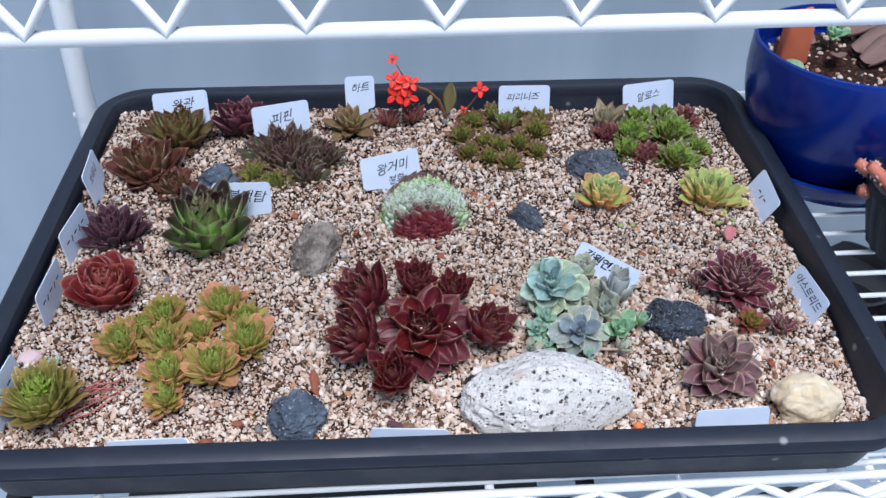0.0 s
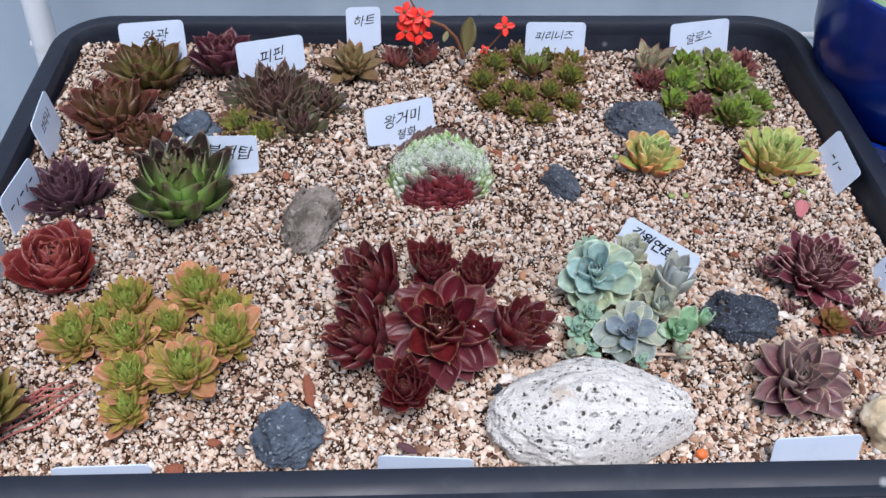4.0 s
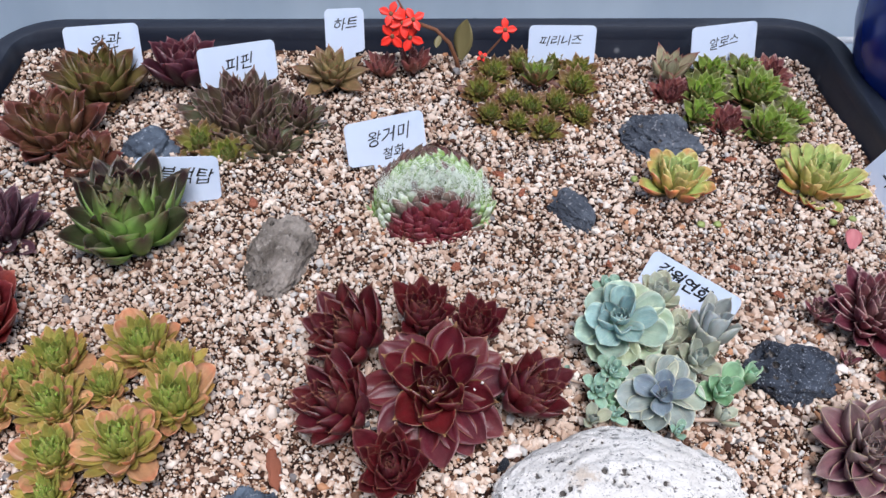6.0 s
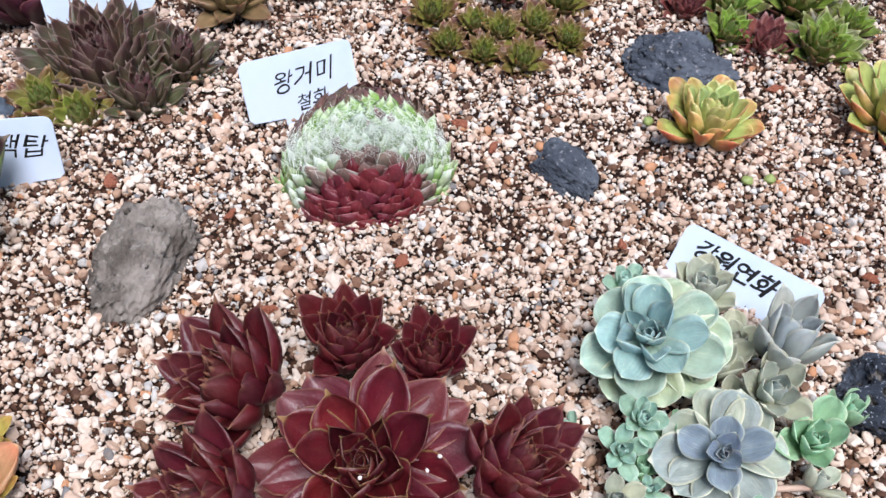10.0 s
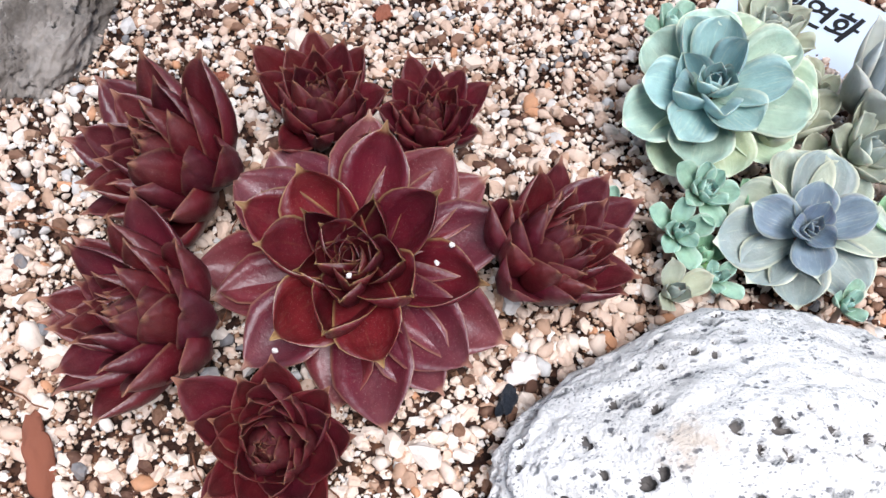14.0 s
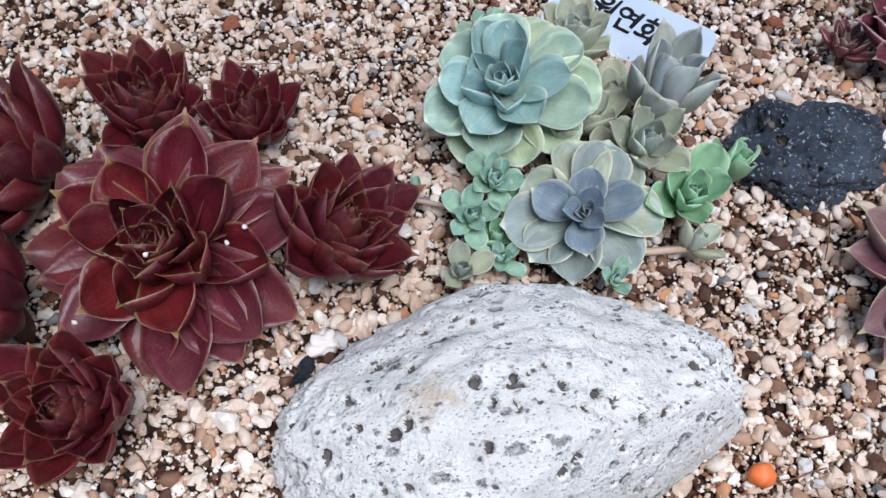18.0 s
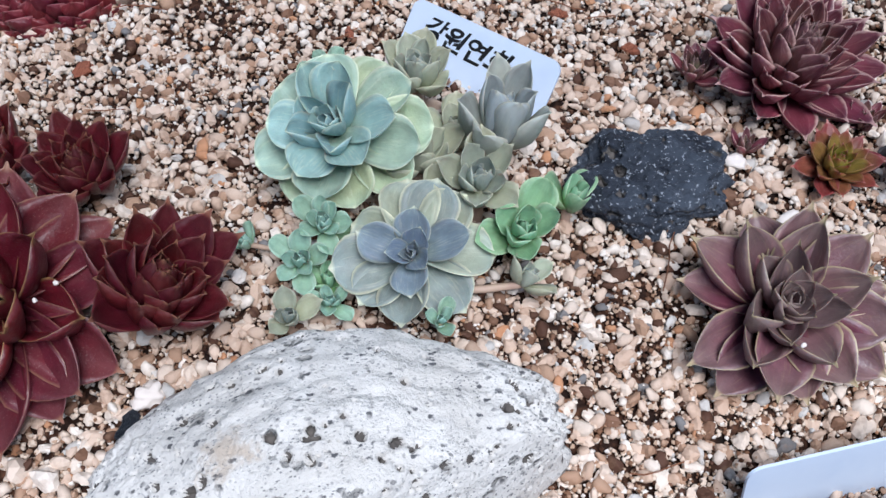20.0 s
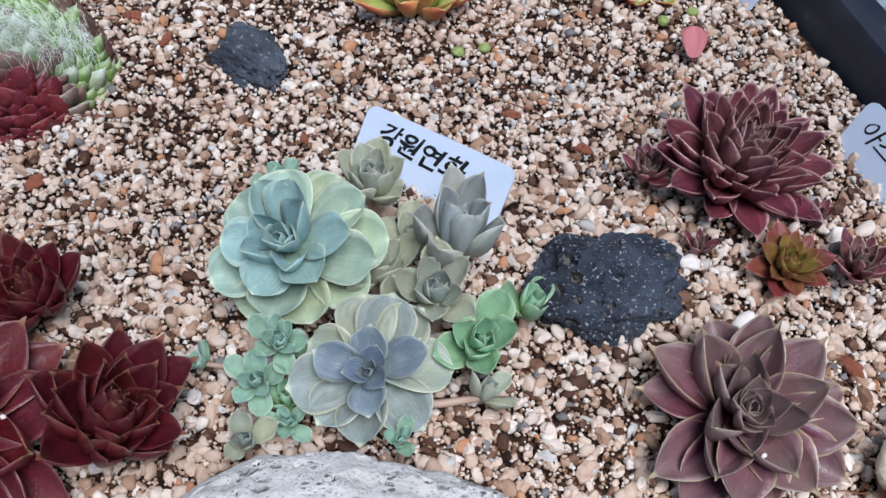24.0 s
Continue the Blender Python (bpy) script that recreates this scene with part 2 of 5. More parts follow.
g = part("ground", box_mesh("ground", (-60, -60, -1.0), (60, 60, -0.92)), M["floor"], None)
tagged(g, "grey concrete floor under the plant rack", "floor", kind="structure")
w = part("wall_north", box_mesh("wall_north", (-3.0, 0.46, -0.92), (3.0, 0.54, 2.2)), M["wall"], None)
tagged(w, "pale blue-grey painted metal wall panel", "wall", kind="structure")


# ---- tray ----
X0, X1, Y0, Y1 = -28.8, 32.0, -11.1, 34.8


def tilt_z(x, y):
    """The shelf hangs a little lower towards its front and its left."""
    return -1.3 + 0.02 * x + 0.03 * (y + 9.2)


def loop_points(d, z, n=8):
    """A rounded rectangle, inset by d from the tray's outline."""
    r = max(4.6 - d, 1.2)
    pts = []
    for cx, cy, a0 in ((X1 - d - r, Y1 - d - r, 0), (X0 + d + r, Y1 - d - r, 90), (X0 + d + r, Y0 + d + r, 180), (X1 - d - r, Y0 + d + r, 270)):
        for i in range(n + 1):
            a = radians(a0 + 90 * i / n)
            px, py = cx + r * math.cos(a), cy + r * math.sin(a)
            pts.append((px * CM, py * CM, (z + tilt_z(px, py)) * CM))
    return pts


def loft(profile, close_last=False):
    bm = bmesh.new()
    rings = [[bm.verts.new(p) for p in loop_points(d, z)] for d, z in profile]
    m = len(rings[0])
    for a, b in zip(rings, rings[1:]):
        for j in range(m):
            bm.faces.new((a[j], a[(j + 1) % m], b[(j + 1) % m], b[j]))
    if close_last:
        bm.faces.new(rings[-1])
    bmesh.ops.recalc_face_normals(bm, faces=bm.faces)
    return bm


def sharpish(me, degrees=35):
    me.set_sharp_from_angle(angle=radians(degrees))
    return me


tray = thing("planting_tray", "large black plastic planting tray with a broad dusty rim", "tray")
rim = part("rim", sharpish(finish(loft([(0.5, 1.85), (0.1, 1.9), (0.0, 2.05), (0.0, 2.5), (0.12, 2.8), (0.45, 3.0), (1.2, 3.02), (1.5, 2.92), (1.68, 2.6), (1.72, 1.9)]), "rim")), M["tray"], tray)
part("skirt", sharpish(finish(loft([(0.5, 1.85), (0.42, 1.3), (0.52, 1.15), (0.85, 1.1)]), "skirt")), M["tray"], tray)
part("basin", sharpish(finish(loft([(0.8, 1.15), (1.0, 1.1), (2.0, -2.0), (2.3, -2.2), (8.0, -2.2)], True), "basin")), M["tray"], tray)
part("lining", sharpish(finish(loft([(1.72, 1.95), (2.0, 0.6), (2.8, -1.85)], True), "lining")), M["tray"], tray)

# ---- soil ----
bm = bmesh.new()
nx, ny = 60, 48
gx = [X0 + 2.0 + (X1 - X0 - 4.0) * i / nx for i in range(nx + 1)]
gy = [Y0 + 2.0 + (Y1 - Y0 - 4.0) * j / ny for j in range(ny + 1)]
grid = []
for y in gy:
    row = []
    for x in gx:
        row.append(bm.verts.new((x * CM, y * CM, (ground_z(x, y) - 0.2 + 0.1 * random.random()) * CM)))
    grid.append(row)
for j in range(ny):
    for i in range(nx):
        bm.faces.new((grid[j][i], grid[j][i + 1], grid[j + 1][i + 1], grid[j + 1][i]))
soil = part("soil", finish(bm, "soil"), M["soil"], None)
tagged(soil, "dark brown bark soil showing between the grit", "soil", kind="stuff")


# ---- leaves ----
def leaf_mesh(name, material, w=0.3, th=0.12, belly=0.6, point=1.6, base=0.45, cup=0.3, bend=0.25, nl=8, nw=4, tipcurl=0.0, mucro=0.0, taper=0.75, back=None):
    """One fleshy leaf, one unit long along +x, its upper face towards +z."""
    def half(v):
        if v < belly:
            return w * (base + (1 - base) * math.sin(0.5 * math.pi * v / belly))
        return w * max(0.0, 1 - ((v - belly) / (1 - belly)) ** point) ** taper
    bm = bmesh.new()
    uvl = bm.loops.layers.uv.new("UVMap")
    coords = {}
    top, bot = [], []
    vs = [1 - (1 - i / nl) ** 1.8 for i in range(nl + 1)]
    for i, v in enumerate(vs):
        hw = max(half(v), 0.006)
        zc = bend * v * v + tipcurl * max(0, v - 0.75) ** 2
        x = v * (1.0 + (mucro if i == nl else 0.0))
        body = th * (0.55 + 0.45 * math.sin(math.pi * min(1, v * 1.1))) * (1 - v ** 4) + 0.004
        rt, rb = [], []
        for j in range(nw + 1):
            u = 2 * j / nw - 1
            rise = cup * hw * u * u
            t = bm.verts.new((x, u * hw, zc + rise + 0.12 * body * (1 - u * u)))
            coords[t] = (j / nw, v)
            rt.append(t)
            if 0 < j < nw:
                b = bm.verts.new((x, u * hw * 0.97, zc + rise - body * (1 - u * u) ** 0.7))
                coords[b] = (j / nw, v)
                rb.append(b)
            else:
                rb.append(t)
        top.append(rt), bot.append(rb)
    for i in range(nl):
        for j in range(nw):
            bm.faces.new((top[i][j], top[i + 1][j], top[i + 1][j + 1], top[i][j + 1]))
            bm.faces.new((bot[i][j], bot[i][j + 1], bot[i + 1][j + 1], bot[i + 1][j])).material_index = 1 if back else 0
    bmesh.ops.recalc_face_normals(bm, faces=bm.faces)
    for f in bm.faces:
        for lp in f.loops:
            lp[uvl].uv = coords[lp.vert]
    me = finish(bm, name)
    me.materials.append(material)
    if back:
        me.materials.append(back)
    return me


def species(name, material, variants=3, seed=1, **kw):
    rng = random.Random(seed)
    out = []
    for i in range(variants):
        k = dict(kw)
        for key, s in (("w", 0.08), ("cup", 0.15), ("bend", 0.2)):
            k[key] = kw.get(key, 0.3) * (1 + rng.uniform(-s, s))
        out.append(leaf_mesh(name + "_leaf", material, **k))
    return out


def rosette(owner, at, dia, leaves, n, low=10.0, high=88.0, tilt=0.0, lean=0.0, inner=0.35, wide=1.0, rise=0.14, power=1.1, seed=0, spread=0.09, name="rosette", core=None, root=None, age0=0.0, age1=1.0, grown=1.0):
    """Leaves set in a spiral round an axis. at: its heart, in centimetres; tilt: degrees it nods towards -y; lean: towards +x."""
    rng = random.Random(seed * 7919 + int(abs(at[0]) * 100) + int(abs(at[1]) * 37))
    r = dia / 2 * CM

    turn = (Euler((radians(tilt), radians(lean), 0)).to_matrix() @ Matrix.Rotation(rng.uniform(0, 6.28), 3, "Z")).to_4x4()
    heart = Vector(at) * CM
    base = heart - (turn.to_3x3() @ Vector((0, 0, 1))) * r * (0.32 + rise)
    foot = Vector(root) * CM if root else Vector((base.x, base.y, (ground_z(at[0], at[1]) - 0.5) * CM))
    off = Vector(owner.location)
    mid = (base + foot) / 2 + Vector((0, 0, -0.1 * r))
    hub = part(name, finish(tube([p - off for p in (foot, mid, base, base + (heart - base) * 0.35)], 0.13 * r, 8, 0.8), name), core, owner)
    place = Matrix.Translation(base - off) @ turn
    scale_out = 1.0 / max(0.5, math.cos(radians(low)))
    for i in range(n):
        a = (i + 0.5) / n
        elev = high - (high - low) * a ** power + rng.uniform(-6, 6)
        length = r * (inner + (1 - inner) * a ** 0.65) * scale_out * rng.uniform(1 - spread, 1 + spread) * 0.93
        ang = i * 2.39996 + rng.uniform(-0.12, 0.12)
        r0 = r * (0.02 + 0.10 * a)
        z0 = r * rise * (1 - a) ** 1.2
        m = place @ Matrix.Rotation(ang, 4, "Z") @ Matrix.Translation((r0, 0, z0)) @ Matrix.Rotation(-radians(elev), 4, "Y") @ Matrix.Rotation(rng.uniform(-0.2, 0.2), 4, "X") @ Matrix.Rotation(rng.uniform(-0.1, 0.1), 4, "Z")
        wf = wide * (0.8 + 0.2 * a) * rng.uniform(0.93, 1.07)
        ob = new("leaf", leaves[rng.randrange(len(leaves))])
        ob.parent = hub
        ob.matrix_basis = m @ Matrix.Diagonal((length, length * wf, length, 1))
        ob.color = (age0 + (age1 - age0) * a**grown, 0, 0, 1)
    return hub


def whorls(owner, at, rings, bud, tilt=0.0, lean=0.0, seed=1, name="rosette", core=None, deep=1.6, size=1.0):
    """A rosette leaf by leaf. at: its heart (centimetres). rings: leaves, depth of their tips below the heart, slope in degrees,
    half width, age, and (bearing, reach) of each leaf. bud: leaves, count, reach, depth, half width, and how far the tight middle lies sunk."""
    rng = random.Random(seed)
    turn = Euler((radians(tilt), radians(lean), 0)).to_matrix()
    off = Vector(owner.location)
    heart = Vector(at) * CM
    base = heart - turn @ Vector((0, 0, deep * CM))
    foot = Vector((base.x, base.y, (ground_z(base.x / CM, base.y / CM) - 0.5) * CM))
    hub = part(name, finish(tube([q - off for q in (foot, (foot + base) / 2, base)], 0.3 * CM, 8, 0.8), name), core, owner)
    place = Matrix.Translation(heart - off) @ turn.to_4x4()

    def leaf(meshes, bearing, reach, tip_z, rb, zb, half, age):
        me = meshes[rng.randrange(len(meshes))]
        tip = max(me.vertices, key=lambda v: v.co.x).co
        wide = max(v.co.y for v in me.vertices)
        elev = math.atan2(tip_z - zb, reach - rb) - math.atan2(tip.z, tip.x)
        length = math.hypot(tip_z - zb, reach - rb) / math.hypot(tip.z, tip.x)
        ob = new("leaf", me)
        ob.parent = hub
        m = place @ Matrix.Rotation(radians(bearing), 4, "Z") @ Matrix.Translation((rb * CM, 0, zb * CM)) @ Matrix.Rotation(-elev, 4, "Y")
        m = m @ Matrix.Rotation(rng.uniform(-0.3, 0.3), 4, "X") @ Matrix.Rotation(rng.uniform(-0.07, 0.07), 4, "Z")
        ob.matrix_basis = m @ Matrix.Diagonal((length * CM, half / wide * CM, length * CM, 1))
        ob.color = (age, 0, 0, 1)

    for meshes, drop, slope, half, age, spots in rings:
        for bearing, reach in spots:
            reach *= size
            rb = 0.1 * reach
            leaf(meshes, bearing, reach, -drop + rng.uniform(-0.22, 0.22), rb, -drop - (reach - rb) * math.tan(radians(slope + rng.uniform(-6, 6))), half * rng.uniform(0.93, 1.07), age * rng.uniform(0.85, 1.0))
    meshes, count, reach, depth, half, sunk = bud
    for i in range(count):
        a = (i + 0.5) / count
        leaf(meshes, i * 137.5 + rng.uniform(-6, 6), reach * (0.06 + 0.94 * a), -sunk * (1 - a * a) + 0.04 * math.sin(i * 9.0), 0.04 * reach, -depth * (0.6 + 0.4 * a), half * (0.45 + 0.55 * a), 0.25 * a)
    return hub


C_STEM = Mat("stem_brown", rough=0.7)
C_STEM = C_STEM.col(C_STEM.mix(C_STEM.noise(200, 3), S(70, 40, 30), S(110, 70, 50)))

C_PALE = Mat("stem_pink", rough=0.6)
C_PALE = C_PALE.col(C_PALE.mix(C_PALE.noise(200, 3), S(176, 140, 128), S(196, 176, 152)))

SP = {}
# Dark base colours of the three reds paint in shade deep between leaves.
SP["red"] = species("red", leaf_mat("red_houseleek", S(80, 12, 24), S(92, 30, 40), S(100, 58, 60), S(150, 114, 90), S(56, 6, 16), tip_from=0.6, tip_amt=0.7, edge=0.93, edge_amt=0.45, rough=0.37, blotch=0.34, dust=0.25, veins=0.05),
                    variants=6, w=0.24, th=0.17, belly=0.64, point=1.4, base=0.6, cup=0.8, bend=0.12, tipcurl=1.0, mucro=0.04, nl=11, nw=6, taper=0.86)
SP["redmid"] = species("redmid", leaf_mat("red_houseleek_young", S(54, 5, 14), S(96, 22, 32), S(104, 44, 46), S(156, 128, 84), S(42, 4, 12), tip_from=0.75, tip_amt=0.5, edge=0.93, edge_amt=0.6, rough=0.36, blotch=0.34, dust=0.2, veins=0.05),
                       variants=5, w=0.26, th=0.17, belly=0.68, point=1.7, base=0.6, cup=1.1, bend=0.22, tipcurl=1.2, mucro=0.06, nl=11, nw=6, taper=0.8)
SP["redsmall"] = species("redsmall", leaf_mat("red_offset", S(66, 8, 20), S(82, 20, 30), S(98, 54, 52), S(148, 106, 82), S(38, 4, 12), tip_from=0.66, tip_amt=0.55, edge=0.92, edge_amt=0.35, rough=0.36, blotch=0.3, dust=0.15, veins=0.06),
                         variants=5, w=0.25, th=0.15, belly=0.62, point=1.5, base=0.62, cup=0.65, bend=0.34, tipcurl=0.4, mucro=0.06, taper=0.8)
SP["blue"] = species("blue", leaf_mat("blue_echeveria", S(132, 168, 172), S(172, 184, 146), S(150, 178, 170), S(216, 222, 192), S(148, 168, 142), tip_amt=0.35, edge=0.9, edge_amt=0.85, rough=0.48, blotch=0.2, bloom=0.08, veins=0.3),
                     variants=5, w=0.34, th=0.12, belly=0.68, point=2.4, base=0.36, cup=0.75, bend=0.2, mucro=0.01, nl=11, nw=6, taper=0.62)
SP["greyp"] = species("greyp", leaf_mat("grey_purple_succulent", S(100, 118, 138), S(158, 164, 142), S(142, 158, 158), S(214, 214, 184), S(118, 132, 122), tip_amt=0.45, edge=0.88, edge_amt=0.85, rough=0.48, blotch=0.22, bloom=0.08, veins=0.25),
                      variants=4, w=0.37, th=0.13, belly=0.64, point=2.2, base=0.36, cup=0.6, bend=0.1, mucro=0.04, nl=11, nw=6, taper=0.66)
SP["palegrey"] = species("palegrey", leaf_mat("pale_grey_succulent", S(120, 142, 146), S(170, 172, 144), S(176, 172, 154), S(202, 200, 172), S(142, 146, 116), tip_amt=0.4, edge=0.88, rough=0.52, blotch=0.14, bloom=0.08),
                         variants=4, w=0.34, th=0.13, belly=0.64, point=2.2, base=0.36, cup=0.6, bend=0.3, mucro=0.05, nl=9, nw=6)
SP["silver"] = species("silver", leaf_mat("silver_succulent", S(124, 140, 154), S(170, 172, 158), S(172, 176, 172), S(204, 202, 184), S(140, 144, 118), tip_amt=0.4, edge=0.88, rough=0.5, blotch=0.14),
                       variants=4, w=0.23, th=0.13, belly=0.68, point=2.0, base=0.36, cup=0.7, bend=0.3, mucro=0.04, nl=9, nw=6)
SP["teal"] = species("teal", leaf_mat("teal_offset", S(134, 170, 162), S(144, 172, 148), S(142, 174, 156), S(188, 208, 184), S(122, 156, 116), tip_amt=0.3, edge=0.84, edge_amt=0.8, rough=0.48, blotch=0.2),
                     variants=4, w=0.33, th=0.14, belly=0.68, point=2.4, base=0.4, cup=0.7, bend=0.25, nl=8, taper=0.6)
SP["jade"] = species("jade", leaf_mat("jade_green_offset", S(126, 172, 142), S(134, 168, 128), S(140, 174, 142), S(182, 206, 166), S(118, 158, 92), tip_amt=0.3, edge=0.84, edge_amt=0.8, rough=0.48, blotch=0.2),
                     variants=4, w=0.36, th=0.14, belly=0.68, point=2.4, base=0.4, cup=0.7, bend=0.25, nl=8, taper=0.6)
SP["mauve"] = species("mauve", leaf_mat("mauve_houseleek", S(118, 100, 100), S(110, 58, 74), S(116, 104, 98), S(174, 160, 124), S(88, 28, 48), tip_from=0.45, tip_amt=0.6, edge=0.9, edge_amt=0.7, rough=0.37, blotch=0.34),
                      variants=5, w=0.26, th=0.17, belly=0.62, point=1.45, base=0.58, cup=0.85, bend=0.14, tipcurl=0.6, mucro=0.06, nl=10, nw=6, taper=0.8)
SP["amaranth"] = species("amaranth", leaf_mat("amaranth_houseleek", S(84, 92, 66), S(108, 46, 62), S(88, 44, 58), S(206, 172, 164), S(92, 34, 48), edge=0.84, edge_amt=0.75, blotch=0.3),
                         variants=4, w=0.23, th=0.13, belly=0.64, point=1.6, base=0.6, cup=0.6, bend=0.35, tipcurl=0.4, mucro=0.06, nl=9, taper=0.82)
SP["greenheart"] = species("greenheart", leaf_mat("green_heart_houseleek", S(140, 164, 44), S(112, 38, 48), S(118, 44, 50), S(180, 120, 110), S(112, 60, 52), edge_amt=0.4),
                           w=0.27, th=0.13, belly=0.62, point=1.6, base=0.6, cup=0.45, bend=0.2, mucro=0.07, taper=0.85)
APPLE_BACK = leaf_mat("orange_leaf_back", S(140, 166, 92), S(172, 132, 82), S(202, 84, 62), S(214, 188, 128), S(150, 160, 84), tip_from=0.35, tip_amt=0.9, edge_amt=0.5, tip_age=0.5)
SP["apple"] = species("apple", leaf_mat("apple_green_houseleek", S(160, 190, 130), S(160, 172, 92), S(186, 108, 76), S(200, 190, 120), S(126, 160, 80), tip_from=0.6, tip_amt=0.85, edge=0.9, edge_amt=0.4, tip_age=0.5),
                      variants=4, w=0.24, th=0.14, belly=0.68, point=2.2, base=0.5, cup=0.6, bend=0.34, mucro=0.01, nl=9, taper=0.64, back=APPLE_BACK)
SP["lime"] = species("lime", leaf_mat("lime_houseleek", S(152, 184, 112), S(164, 172, 96), S(180, 132, 86), S(198, 186, 124), S(134, 160, 76), tip_from=0.82, tip_amt=0.5, edge=0.9, edge_amt=0.5, tip_age=0.4),
                     variants=4, w=0.21, th=0.13, belly=0.68, point=2.1, base=0.5, cup=0.55, bend=0.3, mucro=0.01, nl=9, taper=0.66, back=APPLE_BACK)
SP["bronze"] = species("bronze", leaf_mat("bronze_houseleek", S(104, 112, 52), S(84, 66, 42), S(74, 28, 30), S(150, 110, 84), S(92, 94, 46), tip_from=0.66, tip_amt=0.8, edge=0.92, edge_amt=0.4),
                       variants=4, w=0.25, th=0.12, belly=0.66, point=1.6, base=0.6, cup=0.55, bend=0.38, tipcurl=0.5, mucro=0.06, nl=9, taper=0.82)
SP["rust"] = species("rust", leaf_mat("rust_houseleek", S(98, 98, 52), S(84, 44, 38), S(80, 32, 34), S(156, 100, 88), S(82, 70, 42), tip_from=0.6, tip_amt=0.7, edge_amt=0.45),
                     variants=4, w=0.27, th=0.12, belly=0.66, point=1.7, base=0.6, cup=0.55, bend=0.42, tipcurl=0.5, mucro=0.05, nl=9, taper=0.82)
SP["duskgreen"] = species("duskgreen", leaf_mat("dusky_green_houseleek", S(76, 32, 44), S(74, 82, 54), S(70, 40, 46), S(150, 128, 118), S(76, 96, 54), tip_from=0.72, tip_amt=0.75, edge=0.86, edge_amt=0.55),
                          variants=4, w=0.2, th=0.12, belly=0.64, point=1.6, base=0.6, cup=0.6, bend=0.4, tipcurl=0.5, mucro=0.06, nl=9, taper=0.82)
SP["darkred"] = species("darkred", leaf_mat("dark_red_houseleek", S(54, 20, 28), S(60, 26, 36), S(84, 40, 50), S(140, 90, 92), S(54, 16, 26), edge_amt=0.4),
                        w=0.28, th=0.12, belly=0.66, point=1.7, base=0.6, cup=0.5, bend=0.25, mucro=0.05, nl=9, taper=0.82)
SP["plum"] = species("plum", leaf_mat("plum_houseleek", S(54, 30, 40), S(64, 40, 50), S(84, 54, 64), S(140, 112, 116), S(58, 30, 40), edge_amt=0.45),
                     w=0.2, th=0.12, belly=0.66, point=1.6, base=0.6, cup=0.5, bend=0.35, tipcurl=0.4, mucro=0.05, nl=9, taper=0.82)
SP["brick"] = species("brick", leaf_mat("brick_red_houseleek", S(112, 30, 32), S(118, 40, 40), S(128, 58, 54), S(180, 110, 96), S(96, 20, 26), edge_amt=0.4),
                      w=0.40, th=0.12, belly=0.6, point=1.9, base=0.6, cup=0.5, bend=0.55, mucro=0.03)
BLACK_BACK = leaf_mat("green_leaf_back", S(116, 148, 66), S(116, 150, 72), S(70, 40, 44), S(140, 130, 100), S(128, 162, 80), tip_from=0.62, tip_amt=0.9, edge_amt=0.3)
SP["blacktip"] = species("blacktip", leaf_mat("black_tipped_houseleek", S(48, 24, 32), S(70, 84, 50), S(40, 16, 27), S(130, 116, 100), S(112, 146, 72), tip_from=0.3, tip_amt=0.95, edge_amt=0.3),
                         variants=4, w=0.28, th=0.16, belly=0.6, point=1.6, base=0.62, cup=0.8, bend=0.6, tipcurl=0.6, mucro=0.05, nl=10, nw=6, taper=0.78, back=BLACK_BACK)
PINE_BACK = leaf_mat("red_brown_leaf_back", S(96, 120, 56), S(78, 38, 36), S(98, 38, 36), S(160, 120, 96), S(104, 84, 50), tip_from=0.5, tip_amt=0.8, edge_amt=0.2, tip_age=0.3)
SP["pine"] = species("pine", leaf_mat("green_red_houseleek", S(138, 168, 64), S(92, 54, 40), S(94, 40, 36), S(186, 156, 118), S(112, 126, 56), tip_from=0.6, tip_amt=0.7, edge_amt=0.3, tip_age=0.35),
                     w=0.25, th=0.15, belly=0.62, point=1.6, base=0.65, cup=0.6, bend=0.4, nl=6, nw=4, mucro=0.1, back=PINE_BACK)
SP["bright"] = species("bright", leaf_mat("bright_green_houseleek", S(142, 180, 66), S(80, 84, 44), S(70, 42, 38), S(176, 176, 124), S(126, 156, 66), tip_from=0.65, tip_amt=0.7, edge_amt=0.3, tip_age=0.4),
                       w=0.26, th=0.15, belly=0.62, point=1.6, base=0.6, cup=0.55, bend=0.4, nl=6, nw=4, mucro=0.08, back=PINE_BACK)
SP["redbrown"] = species("redbrown", leaf_mat("red_brown_houseleek", S(112, 70, 72), S(116, 62, 52), S(92, 42, 50), S(170, 128, 118), S(124, 92, 62), edge_amt=0.4),
                         w=0.24, th=0.14, belly=0.62, point=1.6, base=0.6, cup=0.5, bend=0.4, nl=6, nw=4, mucro=0.08)
SP["redtip"] = species("redtip", leaf_mat("grey_green_red_edged", S(150, 156, 124), S(140, 130, 104), S(110, 50, 50), S(120, 40, 44), S(120, 40, 42), tip_from=0.8, tip_amt=0.7, edge=0.8, edge_amt=0.7),
                       w=0.26, th=0.13, belly=0.5, point=1.6, base=0.6, cup=0.5, bend=0.2, mucro=0.05)
SP["tanolive"] = species("tanolive", leaf_mat("tan_olive_houseleek", S(120, 114, 70), S(112, 90, 64), S(108, 58, 50), S(170, 130, 100), S(120, 116, 72), tip_from=0.75, tip_amt=0.6, edge=0.88, edge_amt=0.5),
                         w=0.25, th=0.13, belly=0.52, point=1.5, base=0.6, cup=0.5, bend=0.22, mucro=0.06)
